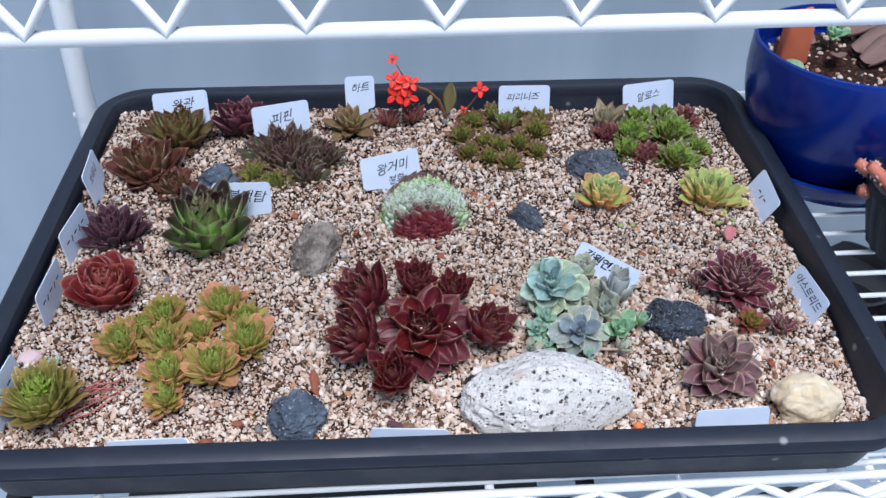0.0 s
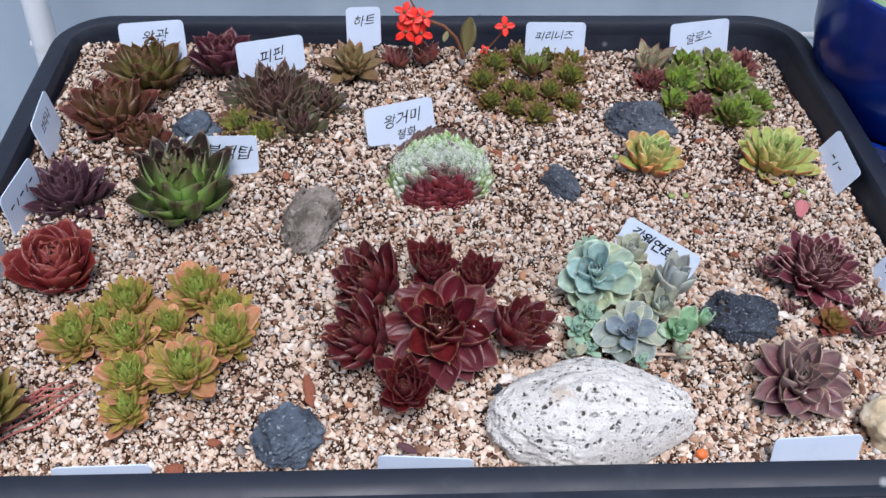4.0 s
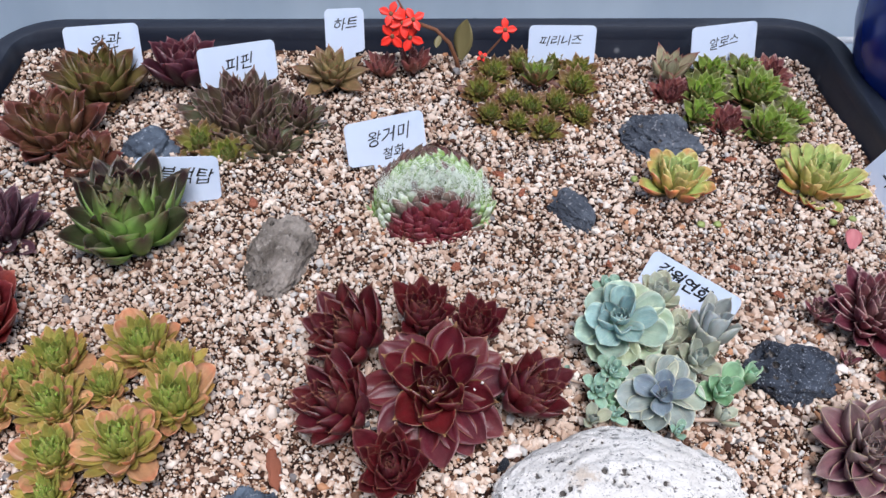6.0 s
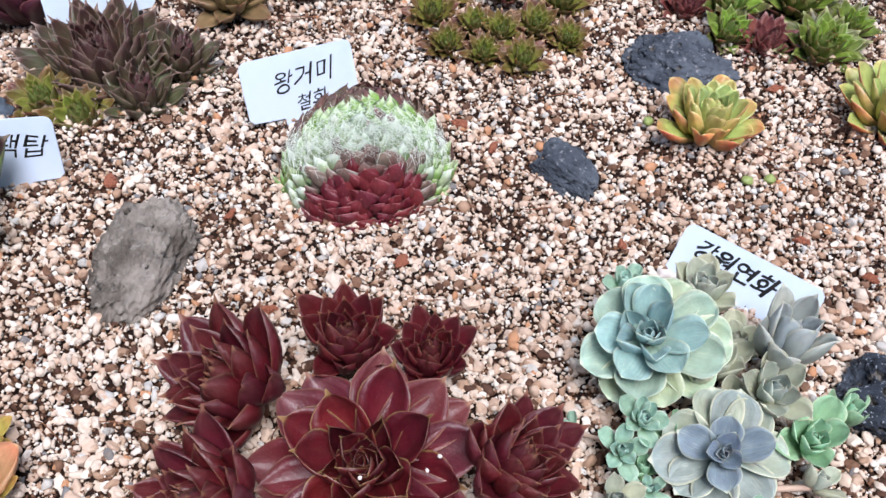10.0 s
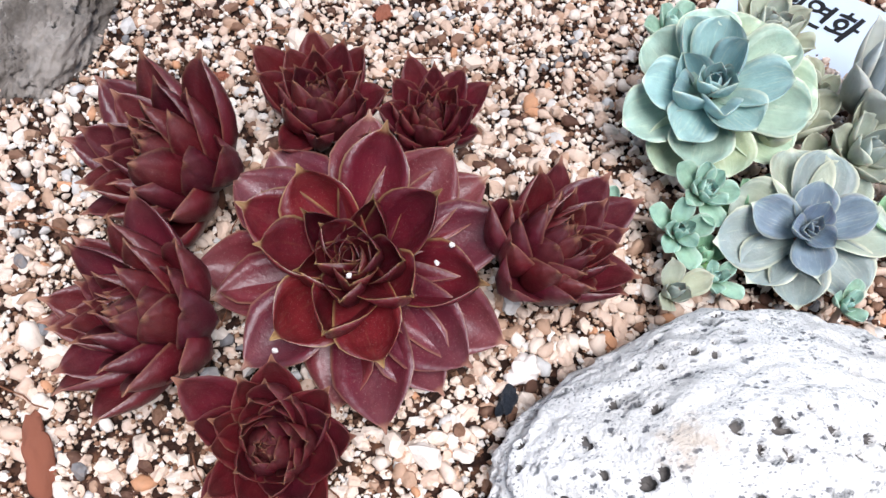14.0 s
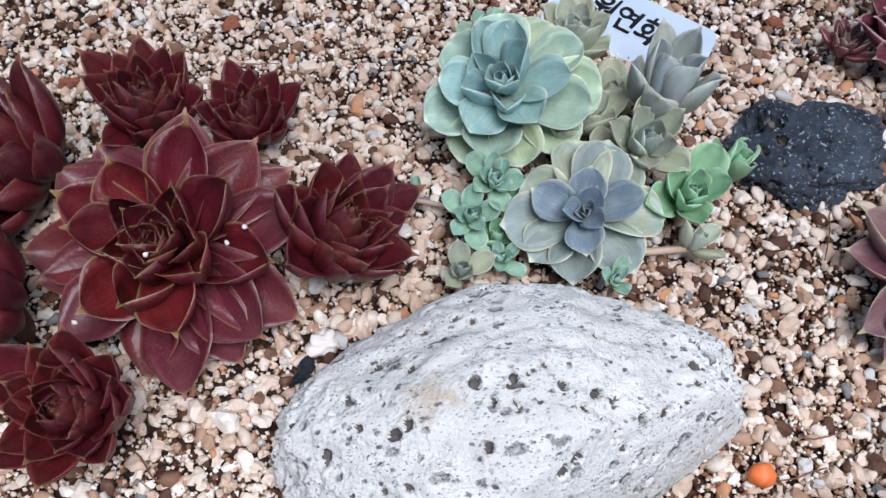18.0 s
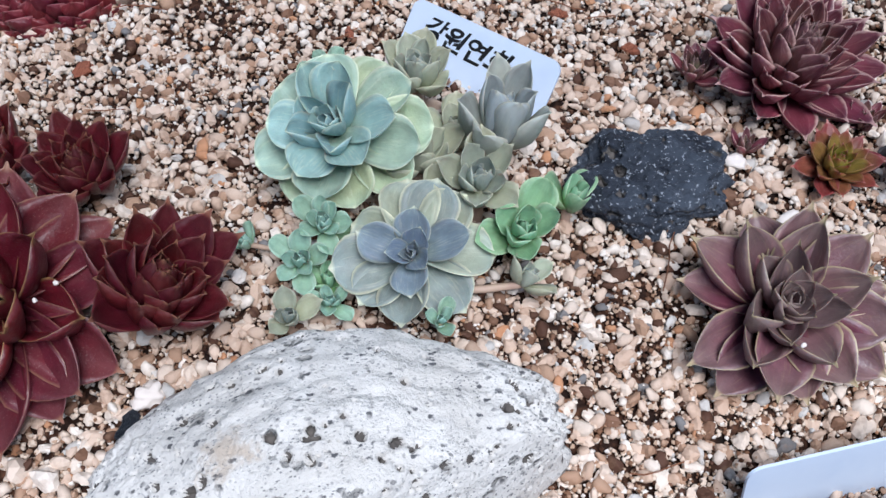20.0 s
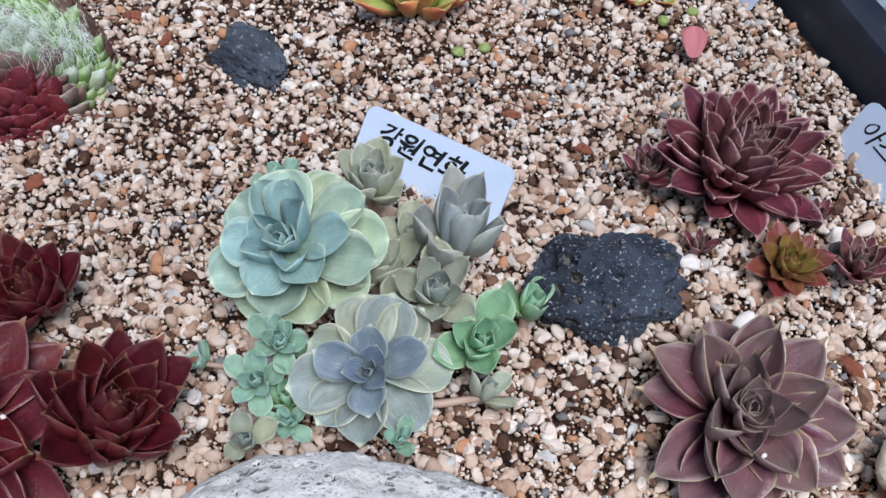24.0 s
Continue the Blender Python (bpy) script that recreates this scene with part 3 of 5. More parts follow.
SP["olive"] = species("olive", leaf_mat("olive_orange_succulent", S(132, 156, 68), S(150, 128, 64), S(184, 122, 76), S(180, 160, 100), S(100, 130, 56), tip_from=0.7, tip_amt=0.5, edge_amt=0.3, rough=0.45, tip_age=0.4),
                      w=0.15, th=0.13, belly=0.68, point=2.2, base=0.5, cup=0.5, bend=0.4, nl=6, nw=4)
SP["peach"] = species("peach", leaf_mat("peach_old_leaf", S(158, 130, 80), S(178, 132, 96), S(186, 114, 82), S(204, 170, 130), S(140, 136, 78), edge_amt=0.3, rough=0.45),
                      w=0.33, th=0.2, belly=0.66, point=2.6, base=0.4, cup=0.4, bend=0.2, nl=6, nw=4)
SP["cushion"] = species("cushion", leaf_mat("green_cushion", S(128, 164, 56), S(132, 112, 66), S(152, 96, 76), S(170, 172, 96), S(146, 172, 76), tip_from=0.7, tip_amt=0.5, edge_amt=0.3, tip_age=0.4),
                        w=0.19, th=0.15, belly=0.66, point=1.7, base=0.6, cup=0.4, bend=0.6, nl=6, nw=4, mucro=0.04)


def plant(label, rows, leaves=None, name="houseleek", category="succulent", group="", core=C_STEM):
    """A clump: one thing, each rosette a part of it, the leaves parts of those. Rows: x, y, z, dia, species, n, and settings."""
    x, y = rows[0][0], rows[0][1]
    t = thing(name, label, category, (x, y, ground_z(x, y)), group)
    for i, row in enumerate(rows):
        px, py, pz, dia, sp, n, kw = row
        rosette(t, (px, py, pz), dia, SP[sp], n, core=core, seed=i + 1, **kw)
    return t


red = plant("deep red houseleek clump with six pointed offsets round it", [
    (0.5, 3.7, 3.0, 4.3, "redsmall", 46, dict(low=26, tilt=14, power=1.2, inner=0.4, rise=0.2)),
    (3.1, 3.1, 2.7, 3.5, "redsmall", 46, dict(low=26, tilt=14, power=1.2, inner=0.4, rise=0.2)),
    (5.3, -1.2, 2.8, 4.7, "redsmall", 50, dict(low=26, tilt=14, lean=22, power=1.1, inner=0.4, rise=0.2)),
    (-3.2, 2.2, 3.0, 5.6, "redsmall", 48, dict(low=26, tilt=12, lean=-32, power=1.1, inner=0.4, rise=0.2)),
    (-3.7, -1.8, 2.8, 5.4, "redsmall", 50, dict(low=24, tilt=14, lean=-36, power=1.1, inner=0.4, rise=0.2)),
    (-1.1, -4.8, 2.1, 4.6, "redsmall", 52, dict(low=30, tilt=26, lean=-4, power=1.1, inner=0.36, rise=0.2)),
])
whorls(red, (0.7, -1.3, 3.75), [
    (SP["red"], 2.3, -2, 0.86, 1.0, [(-178, 3.3), (-106, 3.1), (-69, 3.3), (-36, 3.6), (27, 3.5), (115, 3.5), (165, 3.7)]),
    (SP["red"], 1.6, 12, 0.9, 0.75, [(-148, 3.2), (-88, 3.6), (-51, 3.3), (3, 3.6), (42, 3.3), (82, 3.5), (138, 3.4)]),
    (SP["redmid"], 0.55, 38, 0.84, 0.95, [(-145, 2.3), (-76, 2.4), (-21, 2.9), (63, 2.8), (144, 2.6), (104, 2.1)]),
    (SP["redmid"], 0.1, 54, 0.7, 0.6, [(22, 2.2), (172, 1.8), (-112, 1.8), (-50, 1.7)]),
    (SP["redmid"], 0.1, 68, 0.54, 0.25, [(-170, 1.1), (-97, 1.1), (-21, 1.2), (60, 1.2), (122, 1.2)]),
], (SP["redmid"], 16, 0.85, 1.9, 0.52, 0.8), 22, -8, 2, core=C_STEM, deep=2.4, size=1.07)
ech = plant("blue-green and grey succulent cluster with small teal offsets", [
    (12.6, 5.2, 2.8, 3.0, "palegrey", 20, dict(low=20, tilt=5)),
    (14.5, 2.5, 3.0, 4.4, "silver", 13, dict(low=32, tilt=8, lean=8, inner=0.5)),
    (13.5, 0.7, 2.8, 3.2, "palegrey", 15, dict(low=16, tilt=20)),
    (9.3, 0.2, 2.5, 2.0, "teal", 16, dict(low=15, tilt=25)),
    (8.6, -0.5, 2.0, 2.1, "teal", 13, dict(low=10, tilt=25)),
    (14.4, -0.7, 2.2, 3.1, "jade", 12, dict(low=18, tilt=22)),
    (16.1, 0.4, 1.9, 2.4, "jade", 7, dict(low=20, tilt=0, lean=20)),
    (8.1, -1.9, 1.6, 1.9, "palegrey", 9, dict(low=20, tilt=20)),
    (9.2, -1.6, 1.5, 1.6, "teal", 10, dict(low=15, tilt=20)),
    (11.8, -2.9, 1.8, 1.4, "teal", 8, dict(low=20, tilt=20)),
    (14.3, -1.8, 1.6, 1.8, "palegrey", 9, dict(low=25, lean=25, root=(12.2, -1.6, 1.2))),
    (7.2, 0.7, 1.6, 1.2, "teal", 8, dict(low=25, lean=-25, root=(9.0, 0.2, 1.2))),
    (10.0, 5.6, 2.8, 2.0, "teal", 14, dict(low=25)),
    (12.1, 2.4, 2.4, 3.5, "palegrey", 15, dict(low=12, age0=0.6)),
    (12.4, 0.7, 2.2, 2.6, "palegrey", 12, dict(low=12, tilt=15, age0=0.7)),
    (13.4, 3.5, 2.0, 2.6, "palegrey", 11, dict(low=10, age0=0.6)),
    (9.2, -0.8, 1.4, 1.8, "jade", 9, dict(low=5)),
    (10.6, 0.1, 1.9, 2.4, "jade", 10, dict(low=8, tilt=10)),
], name="echeveria", core=C_PALE)
whorls(ech, (9.7, 2.1, 4.3), [
    (SP["blue"], 1.7, 2, 0.78, 1.0, [(-139, 2.2), (-92, 2.1), (-50, 2.4), (-8, 2.6), (40, 2.4)]),
    (SP["blue"], 1.05, 18, 0.76, 0.6, [(-171, 2.3), (-116, 2.0), (-30, 2.4), (78, 2.1), (122, 2.1), (12, 2.4)]),
    (SP["blue"], 0.45, 38, 0.64, 0.25, [(-20, 1.8), (60, 1.6), (105, 1.7), (158, 1.7), (-70, 1.5), (-140, 1.6)]),
    (SP["blue"], 0.1, 60, 0.48, 0.05, [(28, 1.05), (-95, 0.95), (-170, 1.05), (115, 1.0)]),
], (SP["blue"], 6, 0.55, 1.3, 0.42, 0.05), 25, -14, 3, core=C_STEM, deep=2.4)
whorls(ech, (11.3, -1.4, 2.85), [
    (SP["greyp"], 1.15, 0, 0.76, 1.0, [(-16, 2.1), (37, 2.1), (85, 2.1), (136, 1.9)]),
    (SP["greyp"], 0.85, 14, 0.74, 0.6, [(-152, 1.9), (-112, 1.9), (-66, 2.0), (62, 2.1), (175, 2.2)]),
    (SP["greyp"], 0.25, 30, 0.50, 0.2, [(-104, 1.2), (6, 1.6), (145, 1.5), (72, 1.1)]),
    (SP["greyp"], 0.0, 60, 0.36, 0.05, [(-64, 0.62), (55, 0.62), (175, 0.62)]),
], (SP["greyp"], 5, 0.36, 0.9, 0.2, 0.1), 28, -11, 4, core=C_STEM, deep=1.0)
mauve = plant("mauve and grey-green pointed houseleek rosette", [(20.3, -4.3, 1.4, 1.0, "mauve", 5, dict(low=60))])
whorls(mauve, (20.3, -4.3, 2.7), [
    (SP["mauve"], 1.6, 6, 0.74, 1.0, [(-146, 3.0), (-94, 2.5), (-49, 3.0), (-6, 2.9), (82, 2.8), (150, 2.8)]),
    (SP["mauve"], 0.85, 26, 0.78, 0.75, [(-166, 3.1), (-70, 2.5), (-20, 2.8), (24, 2.8), (61, 2.7), (136, 2.9), (-122, 2.6)]),
    (SP["mauve"], 0.2, 52, 0.68, 0.5, [(-140, 2.2), (1, 2.0), (45, 2.2), (110, 2.2), (-85, 1.9)]),
    (SP["mauve"], 0.05, 58, 0.5, 0.2, [(-163, 1.4), (-116, 1.3), (-27, 1.3), (70, 1.3), (121, 1.3)]),
], (SP["mauve"], 14, 0.85, 1.5, 0.44, 0.4), 20, -8, 5, core=C_STEM, deep=1.7)
plant("dusky purple houseleek with pale leaf margins and small offsets", [
    (23.9, 4.1, 3.0, 5.6, "amaranth", 84, dict(low=2, tilt=12, inner=0.42, high=98, rise=0.3, power=0.9, grown=0.5)),
    (21.2, 4.9, 1.8, 2.1, "amaranth", 24, dict(low=10)),
    (23.8, 0.4, 1.8, 2.8, "greenheart", 34, dict(low=4, tilt=12, grown=0.6)),
    (25.8, 0.0, 1.7, 2.4, "amaranth", 28, dict(low=10)),
    (21.7, 1.8, 1.4, 1.4, "amaranth", 14, dict(low=20)),
    (25.6, 2.2, 1.4, 1.7, "amaranth", 16, dict(low=15)),
])
plant("apple-green houseleek with orange-tipped outer leaves", [(16.2, 15.8, 2.5, 5.2, "apple", 48, dict(low=8, tilt=8, high=98, inner=0.4, rise=0.2, power=1.0))])
plant("lime-green open houseleek rosette", [(25.2, 16.5, 2.3, 6.4, "lime", 58, dict(low=0, tilt=6, inner=0.38, rise=0.2, power=0.95, high=98))])
plant("olive and red-brown houseleek below a white label", [
    (-5.0, 28.1, 2.6, 5.4, "tanolive", 36, dict(low=0, tilt=8, inner=0.4)),
    (-1.6, 29.4, 2.0, 3.4, "redbrown", 24, dict(low=12)),
    (0.6, 29.7, 2.2, 3.4, "redbrown", 24, dict(low=15))])
plant("bronze-green houseleek with red leaf tips", [(-20.4, 26.6, 2.8, 7.4, "bronze", 64, dict(low=-4, tilt=8, inner=0.42, rise=0.22))])
plant("dark red houseleek against the tray wall", [(-14.9, 28.0, 2.6, 6.2, "darkred", 34, dict(low=30, tilt=4))])
plant("dusky purple-green houseleek with three green offsets", [
    (-10.6, 22.7, 2.4, 8.2, "duskgreen", 140, dict(low=-8, tilt=14, inner=0.42, high=98, rise=0.3, power=0.9)),
    (-12.9, 20.3, 1.7, 3.8, "pine", 46, dict(low=-12, tilt=24, high=92, inner=0.42, rise=0.32)),
    (-11.1, 19.1, 1.5, 4.0, "pine", 46, dict(low=-12, tilt=24, high=92, inner=0.42, rise=0.32)),
    (-8.4, 20.0, 1.9, 4.4, "duskgreen", 50, dict(low=-5, tilt=14, high=100, inner=0.6, rise=0.25)),
    (-6.9, 23.0, 1.9, 4.4, "duskgreen", 50, dict(low=-5, lean=12, tilt=8, high=100, inner=0.6, rise=0.25))])
plant("rust-red and olive houseleek with a small offset", [
    (-21.9, 20.8, 2.7, 6.9, "rust", 66, dict(low=-4, tilt=10, inner=0.5, rise=0.25, high=98)),
    (-19.3, 18.2, 2.0, 4.4, "rust", 40, dict(low=-4, tilt=14, inner=0.5, rise=0.25, high=98))])
plant("plum-purple many-leaved houseleek rosette", [(-22.6, 11.5, 2.4, 6.2, "plum", 84, dict(low=-4, tilt=8, inner=0.45, rise=0.22, high=98))])
plant("brick-red closed houseleek rosette", [(-21.5, 4.4, 2.6, 5.9, "brick", 66, dict(low=4, tilt=8, inner=0.5, high=104, rise=0.28))])
plant("green houseleek with blackish purple leaf tips", [(-15.3, 11.1, 3.6, 7.6, "blacktip", 64, dict(low=2, tilt=8, inner=0.56, power=1.05, high=96, rise=0.34))])
plant("green cushion-shaped houseleek with reddish lower leaves", [
    (-23.0, -6.0, 2.5, 5.2, "cushion", 140, dict(low=-4, tilt=10, inner=0.5, rise=0.4, high=104, power=0.9)),
    (-23.6, -1.6, 0.6, 1.4, "teal", 9, dict(low=20))])
PINE = [(9.0, 27.3, 2.6, 3.4, "bright", 30, dict(low=12, tilt=8))]
for px, py, pz, pd in ((5.6, 23.8, 1.8, 1.8), (7.3, 22.8, 1.8, 1.8), (9.1, 22.0, 1.8, 2.1), (7.1, 24.8, 2.2, 1.8), (8.3, 24.1, 2.2, 1.9), (10.1, 24.6, 2.2, 2.1), (11.6, 23.8, 1.8, 1.8),
                       (5.1, 26.1, 2.2, 2.2), (11.9, 26.9, 2.2, 2.5), (6.2, 28.6, 2.2, 2.3), (8.2, 29.8, 2.2, 2.2), (10.5, 29.8, 2.2, 2.3), (12.3, 29.0, 2.2, 2.3)):
    PINE.append((px, py, pz - 0.1, pd * 1.38, "pine", 46, dict(low=-12, tilt=28, high=92, inner=0.42, power=0.85, grown=0.75, rise=0.32)))
plant("cluster of small green and red-brown globe houseleeks", PINE)
GLOBE = dict(low=-12, tilt=26, high=92, inner=0.42, rise=0.32, power=0.85)
plant("bright green and red-brown houseleek cluster", [
    (20.4, 25.5, 2.5, 4.0, "bright", 40, dict(GLOBE, low=8, inner=0.5, grown=1.8)),
    (18.6, 29.0, 2.3, 4.6, "redtip", 16, dict(low=32, wide=0.9)),
    (18.5, 26.6, 1.8, 3.4, "redbrown", 50, dict(GLOBE)),
    (19.7, 23.6, 2.0, 3.3, "bright", 36, dict(GLOBE, low=8, grown=1.5)),
    (21.8, 28.7, 2.3, 3.6, "bright", 46, dict(GLOBE, grown=1.0)),
    (24.2, 25.7, 2.6, 4.7, "bright", 66, dict(GLOBE, grown=1.1)),
    (23.9, 21.8, 2.1, 4.3, "bright", 62, dict(GLOBE, grown=1.1)),
    (21.5, 22.8, 1.8, 3.5, "redbrown", 54, dict(GLOBE)),
    (26.2, 23.9, 1.9, 2.9, "bright", 40, dict(GLOBE, grown=1.2)),
    (24.3, 29.2, 2.3, 3.1, "bright", 40, dict(GLOBE, grown=1.0)),
    (26.2, 29.0, 2.1, 3.4, "redbrown", 46, dict(GLOBE))])
OLIVE = []
for px, py, pz, pd in ((-19.3, -0.7, 1.8, 3.3), (-16.8, 1.7, 2.1, 3.0), (-16.2, -1.3, 2.3, 3.0), (-13.0, 2.6, 2.1, 3.2), (-14.2, 0.0, 1.9, 2.1), (-10.9, -0.9, 2.1, 3.4), (-12.8, -3.2, 2.1, 3.5), (-15.7, -3.6, 1.8, 3.0), (-15.6, -5.3, 1.1, 2.4), (-11.2, 1.2, 1.9, 2.6), (-18.0, 0.6, 1.7, 2.6)):
    OLIVE.append((px, py, pz - 0.5, pd * 1.27, "peach", 12, dict(low=14, tilt=10, inner=0.7, high=50, wide=0.85, rise=0.02, spread=0.25)))
    OLIVE.append((px, py, pz + 0.2, pd * 1.22, "olive", 110, dict(low=4, tilt=12, inner=0.42, high=106, rise=0.42, spread=0.16, grown=1.3, power=0.85)))
plant("olive-green succulent clump with peach-orange old leaves", OLIVE, name="sedum")


# ---- stones ----
def bore(bm, size, count, lo, hi, seed):
    """Presses steep-walled holes of uneven rim into a stone's upper side. Sizes in centimetres."""
    hr = np.random.default_rng(seed)
    co = np.array([v.co for v in bm.verts])
    up = np.nonzero(co[:, 2] > -0.1 * size[2] * CM)[0]
    spots = []
    for q in range(count):
        u = hr.normal(size=3)
        u = u / np.linalg.norm(u) * np.array(size) * CM / 2
        u[2] = abs(u[2])
        axis = hr.normal(size=3)
        spots.append((co[up[((co[up] - u)**2).sum(1).argmin()]], (lo + (hi - lo) * hr.random()**2.2) * CM, axis / np.linalg.norm(axis)))
    mids = np.array([f.calc_center_median() for f in bm.faces])
    near = np.zeros(len(mids), bool)
    for c, r, axis in spots:
        near |= ((mids - c)**2).sum(1) < (2.0 * r + 0.06 * CM)**2
    bm.faces.ensure_lookup_table()
    edges = {e for q in np.nonzero(near)[0] for e in bm.faces[q].edges}
    bmesh.ops.subdivide_edges(bm, edges=list(edges), cuts=3, use_grid_fill=True)
    bm.normal_update()
    co = np.array([v.co for v in bm.verts])
    nz = np.array([v.normal for v in bm.verts])
    wob = np.array([noise.noise(v.co * 400) * 0.3 + noise.noise(v.co * 1200) * 0.1 for v in bm.verts])
    push = np.zeros(len(co))
    for c, r, axis in spots:
        off = co - c
        d = np.sqrt(np.maximum(0, (off**2).sum(1) - 0.4 * (off @ axis)**2))
        push = np.maximum(push, r * 1.9 * np.clip((1 - (d / r + wob)) * 2.2, 0, 1))
    # Deep faces take the grey hole material, which has pit shade painted in.
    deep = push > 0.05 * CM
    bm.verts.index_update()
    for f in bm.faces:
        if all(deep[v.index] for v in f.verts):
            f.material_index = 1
    for v, p, n in zip(bm.verts, push, nz):
        v.co -= Vector(n) * float(p)


def stone(name, label, at, size, material, turn=0.0, rough=0.12, freq=1.3, pits=0.0, pit_freq=6.0, detail=4, seed=0, grain=0.03, shape=None, holes=None):
    """A stone: a ball pressed to size (centimetres) and worn by noise, with pits pressed in."""
    bm = bmesh.new()
    bmesh.ops.create_icosphere(bm, subdivisions=detail, radius=1.0)
    off = Vector((seed * 7.3, seed * 3.1, seed * 1.7))
    for v in bm.verts:
        p = v.co.normalized()
        k = 1 + rough * noise.noise(p * freq + off) * 2 + rough * 0.6 * noise.noise(p * freq * 2.6 + off)
        k += grain * noise.fractal(p * freq * 5 + off, 0.8, 2.1, 4)
        if pits:
            w = p * pit_freq + off + 0.25 * noise.noise_vector(p * pit_freq * 1.3)
            d = noise.voronoi(w)[0][0]
            size_here = 0.22 + 0.36 * noise.noise(p * 2.7 + off * 2)
            k -= pits * sm(size_here - d, 0.0, 0.07)
            d2 = noise.voronoi(w * 2.4)[0][0]
            k -= 0.45 * pits * sm(0.2 + 0.25 * noise.noise(p * 6 + off) - d2, 0.0, 0.10)
        q = p * k
        if shape:
            q = shape(q)
        v.co = Vector((q.x * size[0], q.y * size[1], q.z * size[2])) * CM / 2
    if holes:
        bm.verts.ensure_lookup_table()
        bore(bm, size, *holes, seed)
    bmesh.ops.recalc_face_normals(bm, faces=bm.faces)
    ob = part(name, finish(bm, name), material, None)
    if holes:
        ob.data.materials.append(M_SHADE_DIRT)
    ob.matrix_world = pose(at[0] * CM, at[1] * CM, at[2] * CM, 0, 0, turn)
    return tagged(ob, label, "stone")


def lozenge(q):
    """Draws a ball out to a blunt left end and a narrower right end, its lower right flank split off flat."""
    f = 1 - 0.26 * abs(q.x) ** 1.5 - 0.06 * q.x
    q = Vector((q.x, q.y * f, q.z * (1 - 0.22 * abs(q.x) ** 1.6)))
    n = Vector((0.5, -0.72, 0.2)).normalized()
    over = q.dot(n) - 0.7
    if over > 0:
        q = q - n * over * 0.8
    return q


def pear(q):
    """Narrower towards -y."""
    f = 1 + 0.22 * q.y
    return Vector((q.x * f, q.y, q.z * (1 + 0.15 * q.y)))


def wedge(q):
    """Tapers towards -y, with a squarer far side."""
    f = 0.85 + 0.35 * q.y
    return Vector((q.x * f, q.y, q.z))


def pumice_material():
    k = Mat("white_pumice", rough=0.9, spec=0.25)
    c = k.mix(k.step(k.noise(40.0, 5, 0.65), 0.3, 0.7), S(210, 206, 200), S(234, 231, 226))
    c = k.mix(k.step(k.noise(24.0, 4), 0.6, 0.8, 0, 0.5), c, S(206, 190, 168))
    spot = k.node("ShaderNodeVectorMath", op="DISTANCE", out=1, in0=k.coord("Object"), in1=(-0.021, -0.003, 0.023))
    spot = k.math("ADD", spot, k.math("MULTIPLY_ADD", k.noise(220.0, 5, 0.7), 0.03, -0.013))
    c = k.mix(k.step(spot, 0.001, 0.010, 0.55, 0.0), c, S(176, 150, 120))
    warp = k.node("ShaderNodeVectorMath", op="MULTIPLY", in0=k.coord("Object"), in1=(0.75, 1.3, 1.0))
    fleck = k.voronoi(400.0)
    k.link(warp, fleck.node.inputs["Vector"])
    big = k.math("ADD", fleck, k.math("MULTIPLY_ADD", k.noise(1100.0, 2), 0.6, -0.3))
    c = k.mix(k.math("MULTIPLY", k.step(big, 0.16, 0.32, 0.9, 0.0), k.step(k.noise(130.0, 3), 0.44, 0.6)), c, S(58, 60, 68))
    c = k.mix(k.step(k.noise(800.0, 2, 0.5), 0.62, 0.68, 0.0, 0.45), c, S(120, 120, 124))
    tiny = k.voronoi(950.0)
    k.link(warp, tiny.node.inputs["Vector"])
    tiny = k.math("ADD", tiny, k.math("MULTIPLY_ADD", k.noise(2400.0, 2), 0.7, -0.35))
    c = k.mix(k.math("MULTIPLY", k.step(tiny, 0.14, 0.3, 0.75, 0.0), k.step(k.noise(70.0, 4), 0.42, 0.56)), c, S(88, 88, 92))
    # Pores: sunk by bump only, so their inner shade is painted in grey.
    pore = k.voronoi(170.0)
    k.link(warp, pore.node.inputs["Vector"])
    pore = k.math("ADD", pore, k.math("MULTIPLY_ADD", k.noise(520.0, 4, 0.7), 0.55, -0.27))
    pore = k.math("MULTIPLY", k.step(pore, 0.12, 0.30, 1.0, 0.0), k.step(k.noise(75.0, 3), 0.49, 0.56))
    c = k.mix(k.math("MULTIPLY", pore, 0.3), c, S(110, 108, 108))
    k.bump(k.math("SUBTRACT", k.math("ADD", k.noise(300.0, 6, 0.8), k.math("MULTIPLY", k.noise(1100.0, 3, 0.7), 0.6)), k.math("SUBTRACT", k.math("MULTIPLY", pore, 2.5), k.math("MULTIPLY", k.noise(85.0, 4, 0.6), 1.6))), 0.9, 0.0013)
    return k.col(c)


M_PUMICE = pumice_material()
# Bored hole floors: dirt grey, dark enough to paint in pumice pit shade.
k = Mat("hole_shade_dirt", rough=0.95, spec=0.2)
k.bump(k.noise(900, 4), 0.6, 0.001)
M_SHADE_DIRT = k.col(k.mix(k.noise(400, 4), S(56, 54, 56), S(120, 114, 108)))
M_GREY = stone_material("grey_lava", S(80, 72, 64), S(166, 156, 146), S(188, 180, 170), 200.0, 0.4)
M_DARK = stone_material("dark_lava", S(48, 53, 63), S(96, 103, 113), S(160, 160, 164), 320.0, 0.6)
M_BLACK = stone_material("black_lava", S(32, 36, 46), S(74, 82, 94), S(176, 182, 190), 900.0, 0.8, rough=0.5)
M_BLUE = stone_material("blue_grey_lava", S(54, 62, 74), S(104, 116, 130), S(170, 178, 186), 300.0, 0.55)
